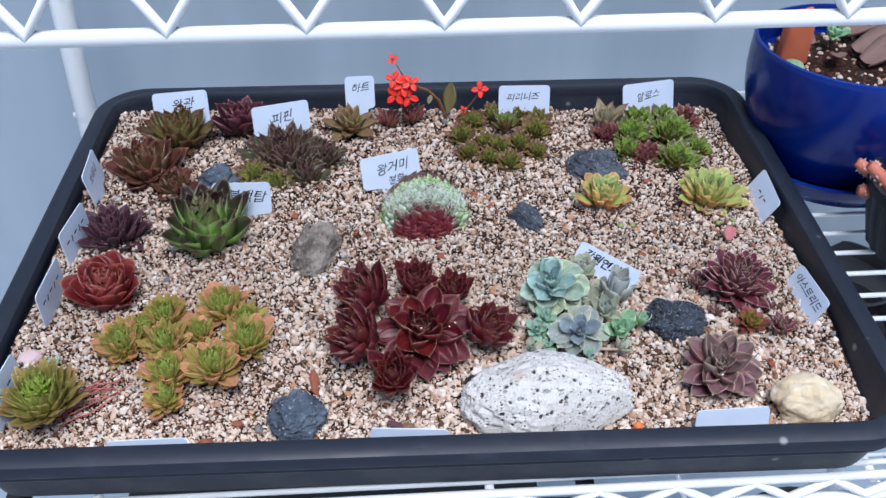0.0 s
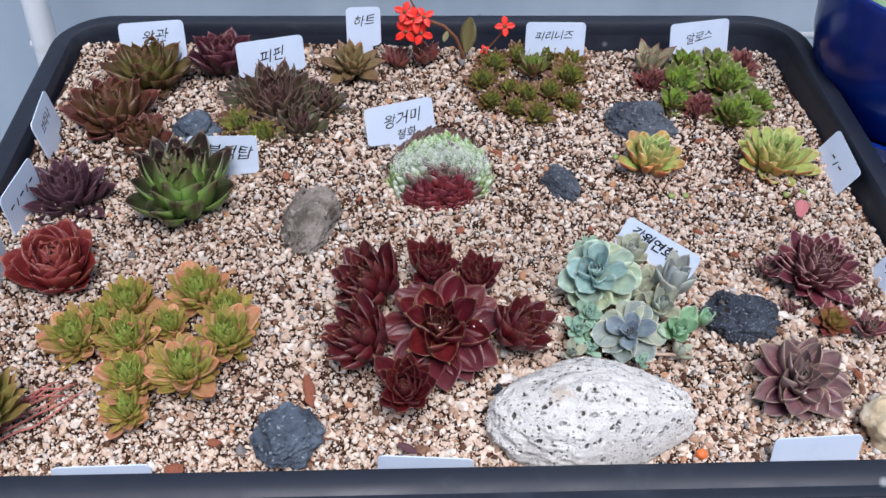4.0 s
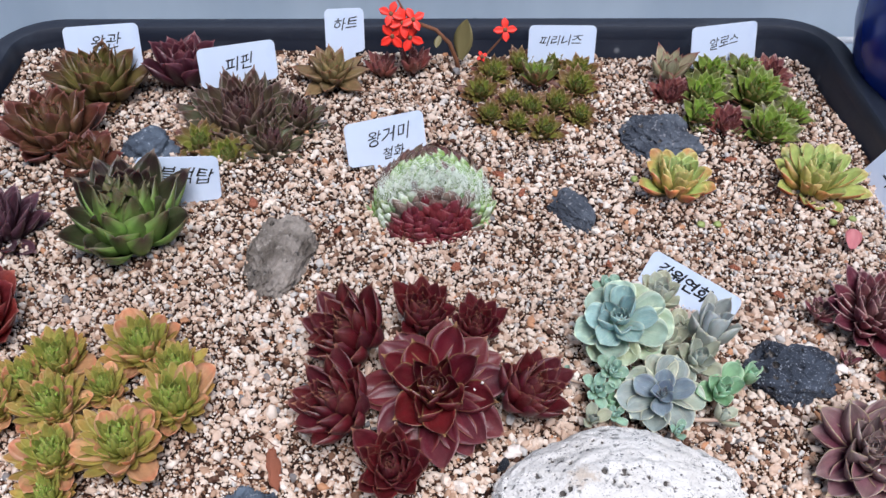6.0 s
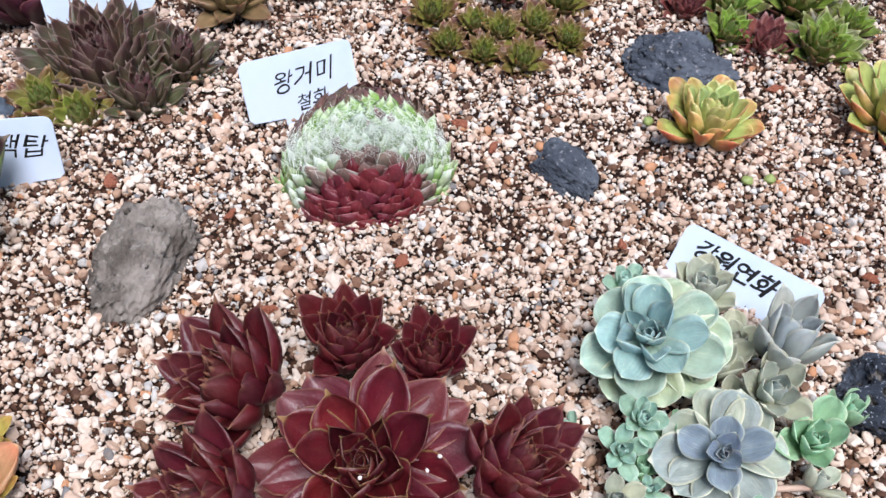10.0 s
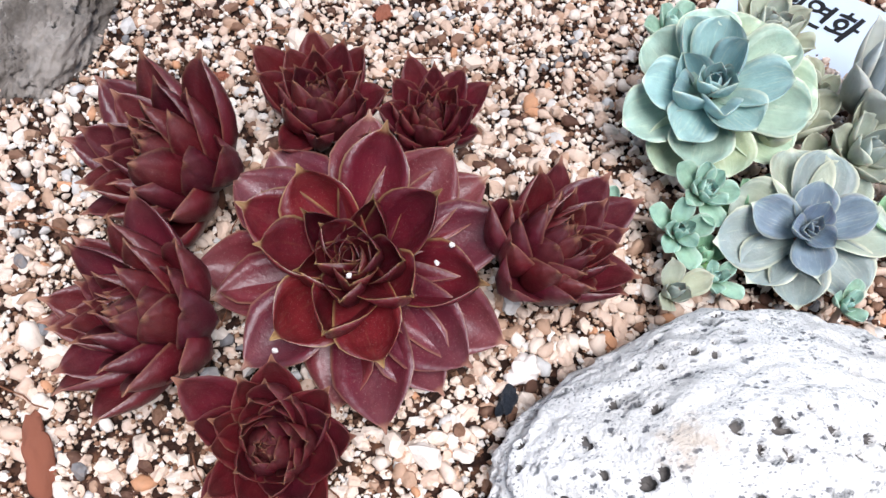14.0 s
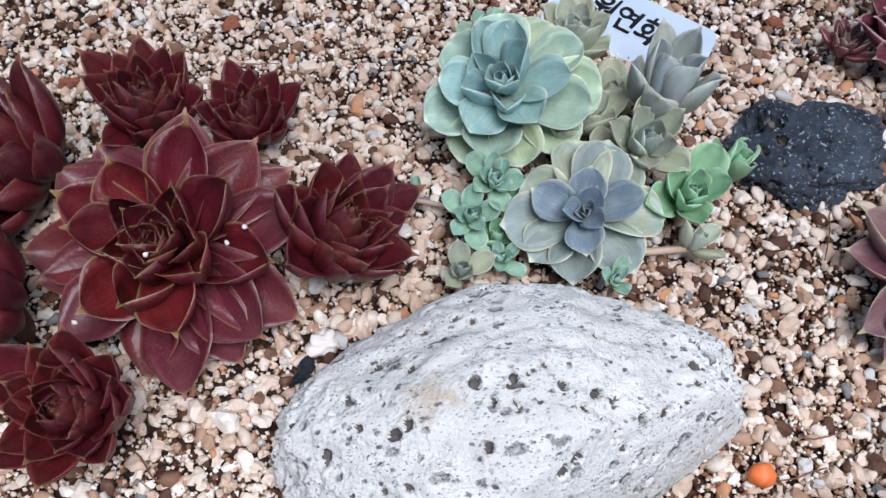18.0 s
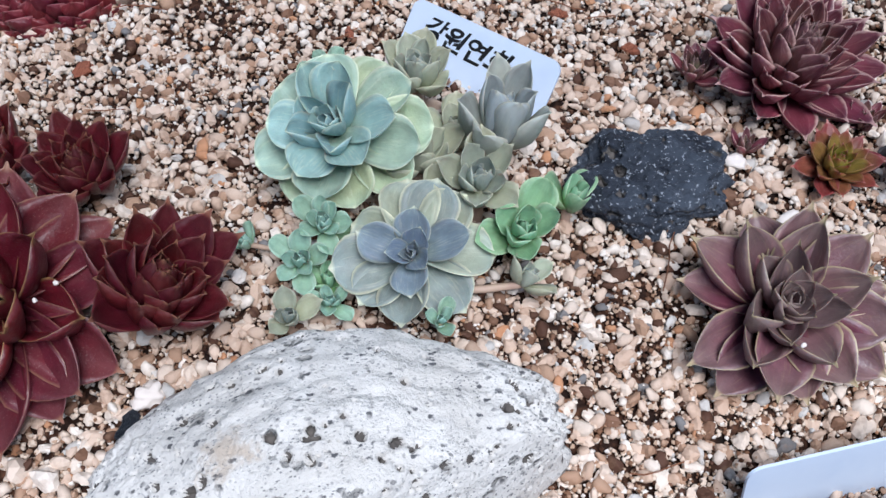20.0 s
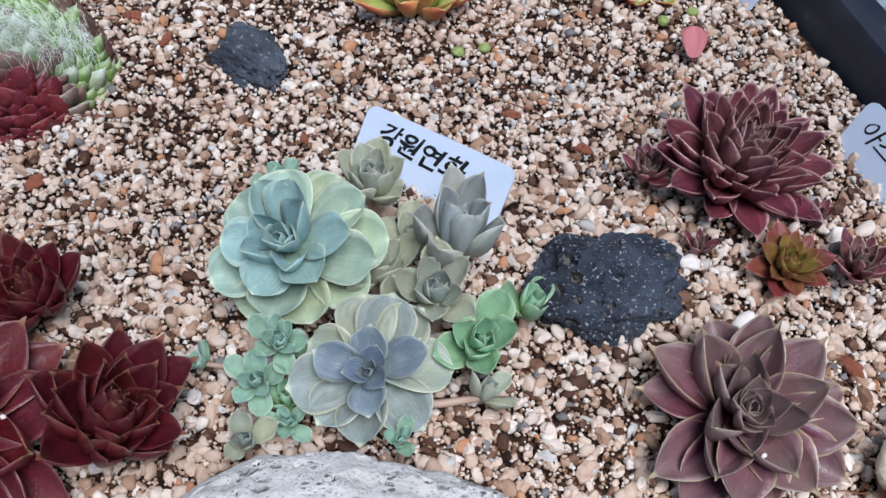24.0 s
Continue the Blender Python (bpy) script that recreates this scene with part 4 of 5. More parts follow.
M_TAN = stone_material("tan_stone", S(216, 194, 156), S(240, 228, 204), S(180, 146, 104), 120.0, 0.3, stain=S(226, 194, 136))

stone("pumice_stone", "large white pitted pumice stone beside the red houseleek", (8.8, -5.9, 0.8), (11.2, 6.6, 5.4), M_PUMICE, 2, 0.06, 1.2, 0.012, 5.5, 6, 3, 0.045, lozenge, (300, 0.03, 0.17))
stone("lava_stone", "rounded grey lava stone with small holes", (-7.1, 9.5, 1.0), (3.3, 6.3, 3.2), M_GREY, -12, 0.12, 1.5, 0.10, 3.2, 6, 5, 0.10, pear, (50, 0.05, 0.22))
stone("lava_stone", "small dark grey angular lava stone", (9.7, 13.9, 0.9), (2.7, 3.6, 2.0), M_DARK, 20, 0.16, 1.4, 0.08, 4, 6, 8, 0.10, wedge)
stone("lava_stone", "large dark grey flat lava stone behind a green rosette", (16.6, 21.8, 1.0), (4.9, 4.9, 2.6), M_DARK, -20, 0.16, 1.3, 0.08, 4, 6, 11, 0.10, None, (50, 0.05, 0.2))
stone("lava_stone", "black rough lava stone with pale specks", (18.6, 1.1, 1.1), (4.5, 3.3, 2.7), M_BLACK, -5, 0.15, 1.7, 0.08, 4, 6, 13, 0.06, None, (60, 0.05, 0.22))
stone("lava_stone", "blue-grey rough stone near the tray rim", (-7.1, -6.7, 0.4), (3.4, 3.2, 2.4), M_BLUE, 20, 0.18, 1.5, 0.10, 4, 6, 17, 0.10)
stone("tan_stone", "cream and tan rounded stone in the tray corner", (25.6, -6.3, 0.6), (4.2, 3.4, 3.4), M_TAN, 0, 0.12, 1.5, 0.0, 5, 5, 19, 0.03)
stone("lava_stone", "small blue-grey stone between houseleeks", (-15.9, 19.9, 1.2), (3.0, 2.4, 2.2), M_BLUE, 10, 0.2, 1.5, 0.05, 3, 5, 23, 0.06)


# ---- labels ----
M_CARD = Mat("white_plastic_label", rough=0.35)
M_CARD = M_CARD.col(M_CARD.mix(M_CARD.step(M_CARD.noise(60, 4), 0.5, 0.8, 0, 0.5), S(206, 219, 238), S(190, 206, 230)))
M_INK = Mat("black_marker_ink", rough=0.4).col(S(14, 14, 16))


def label_plate(w, h, stem, thick=0.08, deep=3.2):
    """A T-shaped plastic label: a head with rounded corners, and a stem. Origin at the head's top middle, hanging down -y."""
    bm = bmesh.new()
    r = 0.35
    out = []
    for cx, cy, a0 in ((w / 2 - r, -r, 0), (-w / 2 + r, -r, 90)):
        out += [(cx + r * math.cos(radians(a0 + 15 * i)), cy + r * math.sin(radians(a0 + 15 * i))) for i in range(7)]
    out += [(-w / 2, -h + 0.2), (-w / 2 + 0.2, -h), (-stem / 2, -h - 0.1), (-stem * 0.36, -h - deep), (0, -h - deep - 0.2), (stem * 0.36, -h - deep), (stem / 2, -h - 0.1), (w / 2 - 0.2, -h), (w / 2, -h + 0.2)]
    a = [bm.verts.new((x * CM, y * CM, thick / 2 * CM)) for x, y in out]
    b = [bm.verts.new((x * CM, y * CM, -thick / 2 * CM)) for x, y in out]
    bm.faces.new(a), bm.faces.new(b[::-1])
    for i in range(len(a)):
        j = (i + 1) % len(a)
        bm.faces.new((a[j], a[i], b[i], b[j]))
    bmesh.ops.recalc_face_normals(bm, faces=bm.faces)
    return finish(bm, "plate", False)


def lettering(text, size, shear=0.3, bold=-0.006):
    cu = bpy.data.curves.new("lettering", "FONT")
    cu.body, cu.size, cu.shear, cu.offset, cu.extrude = text, size * CM, shear, bold * CM, 0.004 * CM
    cu.align_x, cu.align_y, cu.resolution_u = "CENTER", "CENTER", 3
    tmp = new("tmp", cu)
    dg = bpy.context.evaluated_depsgraph_get()
    me = bpy.data.meshes.new_from_object(tmp.evaluated_get(dg))
    bpy.data.objects.remove(tmp)
    bpy.data.curves.remove(cu)
    for v in me.vertices:
        w = noise.noise_vector(Vector((v.co.x, v.co.y, 0)) / (0.5 * size * CM) + Vector((size * 31, len(text) * 7, 0)))
        v.co.x += w.x * 0.09 * size * CM
        v.co.y += w.y * 0.09 * size * CM
    return me


def plant_label(label, tl, tr, bl, lines=(), h=3.0, w=None, bars=0, deep=3.2):
    """A label held by its head's top corners and its lower left corner (centimetres). lines: text, size, x, y from the head's top middle."""
    a, b, c = Vector(tl), Vector(tr), Vector(bl)
    x = (b - a).normalized()
    up = (a - c) - x * (a - c).dot(x)
    up.normalize()
    zax = x.cross(up)
    top = (a + b) / 2 * CM
    m = Matrix((x, up, zax)).transposed().to_4x4()
    m.translation = top
    w = w or (b - a).length
    t = thing("plant_label", label, "plant label")
    t.matrix_world = m
    part("plate", label_plate(w, h, 2.0 if w > 4 else 1.4, deep=deep), M_CARD, t)
    for text, size, px, py, *turn in lines:
        ob = part("lettering", lettering(text, size * 0.88, bold=0.022 if text == "강원연화" else 0.004), M_INK, t)
        ob.matrix_basis = pose(px * CM, py * CM, 0.045 * CM, 0, 0, turn[0] if turn else 3)
    for i in range(bars):
        bm = bmesh.new()
        bmesh.ops.create_cube(bm, size=1)
        bw = 0.5
        for v in bm.verts:
            v.co = Vector((v.co.x * bw * CM, v.co.y * 0.12 * CM, v.co.z * 0.01 * CM))
        ob = part("mark", finish(bm, "mark", False), M_INK, t)
        ob.matrix_basis = pose((-(bars - 1) * 0.35 + i * 0.7) * CM, (-1.2 - 0.12 * (i % 2)) * CM, 0.047 * CM, 0, 0, 70 if i % 2 else 5)
    return t


plant_label("white plastic label with handwritten black Korean name", (-22.6, 28.3, 5.0), (-17.9, 29.2, 5.0), (-22.55, 27.8, 3.4), [("왕관", 1.25, 0.1, -1.2)], h=3.8)
plant_label("white plastic label with handwritten black Korean name", (-13.5, 25.6, 5.0), (-8.7, 27.2, 5.0), (-13.2, 25.1, 2.8), [("피핀", 1.2, 0.0, -1.3, 8)], h=2.6)
plant_label("narrow white plastic label with handwritten Korean name", (-5.6, 31.2, 5.2), (-2.9, 31.5, 5.2), (-5.4, 30.6, 3.0), [("하트", 1.05, 0.0, -1.1, 6)], h=3.0)
plant_label("white plastic label with handwritten black Korean name", (8.7, 30.7, 4.5), (13.5, 30.8, 4.5), (8.8, 30.1, 2.0), [("피리니즈", 0.95, -0.2, -1.1)], h=3.8)
plant_label("white plastic label with handwritten black Korean name", (20.3, 30.7, 4.5), (25.4, 32.0, 4.5), (20.7, 30.1, 2.2), [("알로스", 1.0, -0.1, -1.3, 8)], h=3.8)
plant_label("white plastic label with two handwritten Korean lines", (-3.9, 18.8, 3.8), (0.9, 20.7, 3.8), (-3.5, 18.0, 1.4), [("왕거미", 1.2, 0.1, -1.2, 4), ("철화", 0.9, 0.3, -2.3)], h=2.7)
plant_label("white plastic label behind the black-tipped houseleek", (-15.5, 15.3, 3.8), (-10.9, 15.5, 3.8), (-15.4, 14.8, 1.2), [("블랙탑", 1.25, 0.3, -1.2, -4)], h=2.7)
plant_label("white plastic label with bold handwritten Korean name", (13.2, 8.8, 2.6), (16.9, 4.8, 2.6), (12.7, 7.9, 1.4), [("강원연화", 1.0, -0.55, -0.8, -3)], h=2.2)
plant_label("white plastic label leaning on the tray wall", (-25.6, 15.7, 4.2), (-26.0, 20.3, 4.2), (-25.1, 15.9, 1.7), [("브리나", 0.95, 0, -1.2)], h=2.8, w=4.6)
plant_label("white plastic label leaning on the tray wall", (-25.3, 8.2, 4.0), (-24.9, 12.5, 4.0), (-25.0, 8.3, 1.5), h=2.8, w=4.6, bars=5)
plant_label("white plastic label leaning on the tray wall", (-25.0, 1.3, 3.8), (-24.9, 6.0, 3.8), (-24.9, 1.5, 1.2), h=2.8, w=4.6, bars=5)
plant_label("white plastic label leaning on the tray wall", (-25.5, -7.5, 3.2), (-25.2, -3.6, 3.2), (-25.3, -7.4, 1.0), h=2.8, w=4.4, bars=3)
plant_label("white plastic label leaning on the tray wall", (30.2, 18.4, 2.9), (29.8, 13.1, 2.9), (29.1, 18.2, 1.0), h=2.6, bars=3)
plant_label("white plastic label leaning on the tray wall", (28.85, 5.4, 2.75), (29.25, 0.8, 2.75), (28.0, 5.0, 1.0), [("아스트리드", 0.95, 0, -0.9, -4)], h=2.6)
plant_label("blank back of a white plastic label by the rim", (22.5, -7.7, 1.6), (17.8, -7.9, 1.5), (22.4, -7.95, 0.3), h=2.0, deep=0.2)
plant_label("blank back of a white plastic label by the rim", (2.3, -8.9, 1.35), (-2.5, -8.6, 1.3), (2.3, -9.0, 0.1), h=2.0, deep=0.2)
plant_label("blank back of a white plastic label by the rim", (-13.6, -8.9, 1.1), (-18.4, -9.0, 1.0), (-13.7, -9.05, -0.2), h=2.0, deep=0.2)


# ---- rack ----
def bar(points, r, name, owner, sides=10):
    return part(name, finish(tube([[c * CM for c in p] for p in points], r * CM, sides), name), M["white"], owner)


rack = thing("wire_rack", "white coated wire shelving rack holding the tray", "shelf rack", (-31.5, 38, -92))
RO = Vector((-31.5, 38, -92))


def rel(pts):
    return [Vector((p[0], p[1] + 0.02 * p[0], p[2] + tilt_z(p[0], p[1]))) - RO for p in pts]


for px, py in ((-32.2, 38.7), (60, 36), (-36, -7), (60, -8)):
    bar(rel([(px, py, -92), (px, py, 120)]), 1.1, "post", rack, 20)


def shelf(z, yf, yb, period, drop, start=-34.0):
    for k in range(int((yb - yf) / 2.7)):
        y = yf + 1.0 + k * 2.7
        bar(rel([(-30.5, y, z), (60, y, z)]), 0.2, "shelf_wire", rack, 8)
    bar(rel([(-34, yf, z), (60, yf, z)]), 0.3, "edge_wire", rack)
    bar(rel([(-34, yf, z - drop), (60, yf, z - drop)]), 0.36, "edge_wire", rack)
    bar(rel([(-34, yb, z), (60, yb, z)]), 0.3, "edge_wire", rack)
    n = int(94 / period)
    zig = [(start + period * (i / 2), yf - 0.05, z - 0.15 - (drop - 0.3) * (i % 2)) for i in range(2 * n)]
    bar(rel(zig), 0.34, "truss_wire", rack, 8)
    for x in (-20, 5, 30, 52):
        bar(rel([(x, yf, z - 0.5), (x, yb, z - 0.5)]), 0.3, "cross_wire", rack)


shelf(-2.45, -9.9, 40, 5.1, 2.0)
shelf(34.7, -13.0, 36, 5.45, 4.3, -34.1)
shelf(-38.0, -10.0, 40, 5.1, 2.1)


# ---- blue pot ----
k = Mat("blue_glaze", rough=0.2, spec=0.4)
k.bump(k.noise(25, 3), 0.05, 0.002)
M_GLAZE = k.col(k.mix(k.step(k.noise(14, 4), 0.3, 0.7), S(6, 28, 104), S(12, 46, 134)))
PX, PY = 39.5, 26.4
pot = thing("flower_pot", "glossy cobalt-blue glazed flower pot on a saucer", "flower pot", (PX, PY, -2.25 + tilt_z(PX, PY)))
part("body", sharpish(finish(lathe([(0.060, 0.012), (0.066, 0.016), (0.074, 0.03), (0.083, 0.052), (0.0885, 0.075), (0.0902, 0.092), (0.0902, 0.108), (0.0895, 0.118), (0.0895, 0.121), (0.0885, 0.1235), (0.086, 0.124), (0.084, 0.121), (0.083, 0.11), (0.082, 0.1)], 72), "body"), 50), M_GLAZE, pot)
part("saucer", sharpish(finish(lathe([(0.064, 0.0), (0.076, 0.002), (0.086, 0.016), (0.089, 0.024), (0.086, 0.025), (0.078, 0.012), (0.05, 0.011)], 64), "saucer"), 50), M_GLAZE, pot)
bm = lathe([(0.083, 0.098), (0.074, 0.1005), (0.05, 0.103), (0.01, 0.104)], 40)
part("potting_mix", finish(bm, "potting_mix"), M["soil"], pot)
k = Mat("terracotta_shard", rough=0.8)
k.bump(k.noise(120, 4), 0.3, 0.001)
M_TERRA = k.col(k.mix(k.noise(40, 4), S(196, 92, 58), S(216, 124, 86)))
bm = bmesh.new()
bmesh.ops.create_cube(bm, size=1)
bmesh.ops.subdivide_edges(bm, edges=list(bm.edges), cuts=7, use_grid_fill=True)
for v in bm.verts:
    q = v.co * 2
    r = q * ((abs(q.x) ** 6 + abs(q.y) ** 6 + abs(q.z) ** 6) ** (-1 / 6))
    r = r * (1 + 0.05 * noise.noise(r * 1.6)) + Vector((0, 0.35 * r.x * r.x, 0))
    v.co = Vector((r.x * 0.0135 * (1 - 0.08 * r.z), r.y * 0.006, r.z * 0.03))
ob = part("terracotta_shard", finish(bm, "terracotta_shard"), M_TERRA, None)
ob.matrix_world = pose(33.9 * CM, 26.6 * CM, 10.7 * CM, 6, -4, 12)
tagged(ob, "orange terracotta piece standing in the blue pot", "terracotta")
t = thing("echeveria", "small pale green rosette on fallen leaves in the blue pot", "succulent", (38.4, 29.3, 8.6))
rosette(t, (38.4, 29.3, 10.6), 3.2, SP["jade"], 14, low=20, tilt=25, core=C_STEM, root=(38.4, 29.3, 8.6))
k = Mat("dry_leaf", rough=0.7)
M_DRY = k.col(k.mix(k.noise(60, 4), S(96, 72, 68), S(140, 112, 102)))
DRY = leaf_mesh("dry_leaf", M_DRY, w=0.24, th=0.16, belly=0.6, point=2.2, base=0.5, cup=0.5, bend=0.15)
for lx, ly, lz, rz, ln in ((-3.4, 2.2, 8.9, 100, 4.2), (0.6, 4.4, 9.0, 20, 4.8), (0.2, 0.9, 8.8, 20, 5.6), (0.2, -1.2, 8.7, 28, 5.4), (-1.6, 0.6, 8.8, 250, 3.0), (2.6, 2.6, 8.8, 60, 4.0)):
    ob = part("dry_leaf", DRY, None, None)
    ob.matrix_world = pose((PX + lx) * CM, (PY + ly) * CM, (lz + 0.6) * CM, 6, -8, rz) @ Matrix.Scale(ln * CM, 4)
    tagged(ob, "dry grey-brown succulent leaf lying on the potting mix", "leaf", group="fallen leaves in the pot")

DRAPED = leaf_mesh("old_leaf", SP["jade"][0].materials[0], w=0.3, th=0.1, belly=0.6, point=2.2, base=0.5, cup=0.5, bend=-0.25)
ob = part("old_leaf", DRAPED, None, None)
ob.matrix_world = pose(32.5 * CM, 24.8 * CM, 9.6 * CM, 20, -6, -62) @ Matrix.Scale(2.0 * CM, 4)
tagged(ob, "yellow-green old leaf against the blue pot's rim", "leaf")
prng = random.Random(17)
bm = bmesh.new()
for i in range(170):
    a, r = prng.uniform(0, 6.283), 7.6 * math.sqrt(prng.random())
    m3 = pose(r * math.cos(a) * CM, r * math.sin(a) * CM, 0.1025 + 0.001 * prng.random(), *[prng.uniform(0, 360) for _ in range(3)]) @ Matrix.Diagonal((*[prng.uniform(0.0012, 0.0032) for _ in range(3)], 1))
    bmesh.ops.create_icosphere(bm, subdivisions=1, radius=1, matrix=m3)
grains = part("pot_grit", finish(bm, "pot_grit", False), M["grit"], pot)
grains["kind"] = "stuff"

# black ribbed pot with an orange-pink cactus
k = Mat("black_pot_plastic", rough=0.45)
M_BLK = k.col(k.mix(k.noise(50, 4), S(20, 21, 24), S(46, 47, 50)))
BX, BY = 43.5, 13.5
bp = thing("nursery_pot", "black ribbed plastic nursery pot", "flower pot", (BX, BY, -2.25 + tilt_z(BX, BY)))
bm = bmesh.new()
rings = []
for r, z in ((4.6, 0.0), (4.8, 0.1), (5.4, 2.5), (5.9, 5.2), (6.2, 5.3), (6.2, 6.2), (5.8, 6.2), (5.6, 5.0)):
    ring = []
    for j in range(96):
        a = 2 * math.pi * j / 96
        rr = r + (0.12 if j % 4 < 2 and 0.05 < z < 5.25 else 0)
        ring.append(bm.verts.new((rr * math.cos(a) * CM, rr * math.sin(a) * CM, z * CM)))
    rings.append(ring)
for a, b in zip(rings, rings[1:]):
    for j in range(96):
        bm.faces.new((a[j], a[(j + 1) % 96], b[(j + 1) % 96], b[j]))
bm.faces.new(rings[0][::-1]), bm.faces.new(rings[-1])
part("body", finish(bm, "body", False), M_BLK, bp)
k = Mat("orange_cactus", rough=0.6)
M_CACTUS = k.col(k.mix(k.noise(90, 3), S(186, 96, 78), S(216, 136, 112)))
M_SPINE = Mat("pale_spine", rough=0.6).col(S(236, 214, 200))
cactus = thing("cactus", "orange-pink knobbly cactus with pale spine tufts", "cactus", (BX, BY, 3.0))
crng = random.Random(4)
for ax, ay, az, dx, dy, dz, ln in ((-3.4, 0.5, 0.8, -0.75, 0.2, 0.7, 4.2), (-3.2, 2.2, 0.6, -0.85, 0.5, 0.5, 3.8), (-2.4, -0.4, 0.8, -0.5, -0.3, 0.8, 4.0), (-4.0, 1.4, 0.4, -1.0, 0.1, 0.25, 2.6), (-0.5, 1.0, 0.8, 0.0, 0.1, 1.0, 5.0)):
    d = Vector((dx, dy, dz)).normalized()
    p0 = Vector((ax, ay, az - 1.2))
    stem_ob = part("stem", finish(tube([(p0 + d * ln * f) * CM for f in (0, 0.3, 0.6, 0.85, 1.0)], 0.75 * CM, 14, 0.55), "stem"), M_CACTUS, cactus)
    bm = bmesh.new()
    for q in range(46):
        f, a = crng.random(), crng.uniform(0, 6.28)
        side = d.orthogonal().normalized()
        side.rotate(Matrix.Rotation(a, 3, d))
        r = 0.75 * (1 - 0.45 * f)
        c = (p0 + d * ln * f + side * r) * CM
        for u in range(5):
            tip = c + (side + Vector((crng.uniform(-1, 1), crng.uniform(-1, 1), crng.uniform(-1, 1))) * 0.8).normalized() * 0.28 * CM
            e = d * 0.02 * CM
            s2 = d.cross(side) * 0.03 * CM
            vs = [bm.verts.new(c - s2), bm.verts.new(c + s2), bm.verts.new(c + e * 2), bm.verts.new(tip)]
            for tri3 in ((0, 1, 3), (1, 2, 3), (2, 0, 3)):
                bm.faces.new([vs[i] for i in tri3])
    part("spines", finish(bm, "spines", False), M_SPINE, cactus)

# black slotted crate on the shelf below
crate = thing("plastic_crate", "black plastic crate with slotted sides on the shelf below", "crate", (-8, 12, -37.8 + tilt_z(-8, 12)))
bm = bmesh.new()


def slab(bm, lo, hi):
    vs = [bm.verts.new(Vector((x, y, z)) * CM) for x in (lo[0], hi[0]) for y in (lo[1], hi[1]) for z in (lo[2], hi[2])]
    for q in ((0, 1, 3, 2), (4, 6, 7, 5), (0, 4, 5, 1), (2, 3, 7, 6), (0, 2, 6, 4), (1, 5, 7, 3)):
        bm.faces.new([vs[i] for i in q])


slab(bm, (-22, -16, 0), (22, 16, 1))
part("base", finish(bm, "base", False), M_BLK, crate)
bm = bmesh.new()
slab(bm, (-22, -16, 24), (22, -15, 26)), slab(bm, (-22, 15, 24), (22, 16, 26)), slab(bm, (-22, -15, 24), (-21, 15, 26)), slab(bm, (21, -15, 24), (22, 15, 26))
part("frame", finish(bm, "frame", False), M_BLK, crate)
for i in range(34):
    x = -21.8 + i * 1.3
    bm = bmesh.new()
    slab(bm, (x, -15.9, 1), (x + 0.6, -15.3, 24))
    part("slat", finish(bm, "slat", False), M_BLK, crate)
for bx, by in ((53, 40), (49.5, 33), (36, 2)):
    t = thing("nursery_pot", "black round nursery pot on the shelf below", "flower pot", (bx, by, -37.8 + tilt_z(bx, by)), "pots below")
    part("body", sharpish(finish(lathe([(0.045, 0), (0.055, 0.002), (0.065, 0.11), (0.068, 0.115), (0.064, 0.116), (0.058, 0.1)], 40), "body")), M_BLK, t)


# ---- crested cobweb houseleek ----
k_red = leaf_mat("crest_red", S(98, 26, 36), S(110, 38, 46), S(92, 30, 38), S(190, 130, 130), S(96, 24, 34), tip_from=0.8, edge=0.86, edge_amt=0.6)
k_band = leaf_mat("crest_dusky", S(96, 60, 56), S(110, 96, 84), S(140, 116, 104), S(216, 208, 198), S(110, 112, 92), tip_from=0.6, tip_amt=0.7, edge=0.8, edge_amt=0.7)
k_green = leaf_mat("crest_green", S(104, 140, 58), S(124, 156, 70), S(200, 212, 176), S(212, 218, 196), S(110, 146, 62), tip_from=0.5, tip_amt=0.8, edge=0.8, edge_amt=0.6)
k_wool = leaf_mat("crest_woolly", S(110, 136, 88), S(150, 164, 126), S(218, 226, 212), S(220, 226, 212), S(100, 128, 74), tip_from=0.5, tip_amt=1.0, edge=0.72, edge_amt=0.8, rough=0.8)
k_fringe = leaf_mat("crest_fringe", S(100, 62, 58), S(96, 84, 60), S(74, 42, 44), S(190, 170, 150), S(110, 120, 80), tip_from=0.5, tip_amt=0.8, edge_amt=0.5)
CREST = {n: leaf_mesh("crest_leaf", m, w=0.46, th=0.24, belly=0.45, point=1.5, base=0.75, cup=0.45, bend=0.3, nl=6, nw=4, mucro=0.08, taper=0.95) for n, m in (("red", k_red), ("band", k_band), ("wool", k_wool), ("green", k_green), ("fringe", k_fringe))}
KX, KY, KZ = 1.4, 14.6, 0.2
crest = thing("crested_houseleek", "crested cobweb houseleek, woolly white-green dome with red front leaves", "succulent", (KX, KY, KZ))
AX, AY, AZ = 3.6, 3.3, 4.3
bm = bmesh.new()
bmesh.ops.create_uvsphere(bm, u_segments=32, v_segments=16, radius=1)
for v in bm.verts:
    v.co = Vector((v.co.x * AX * 0.92, v.co.y * AY * 0.92, v.co.z * AZ * 0.92)) * CM
part("crown", finish(bm, "crown"), C_STEM, crest)
krng = random.Random(12)
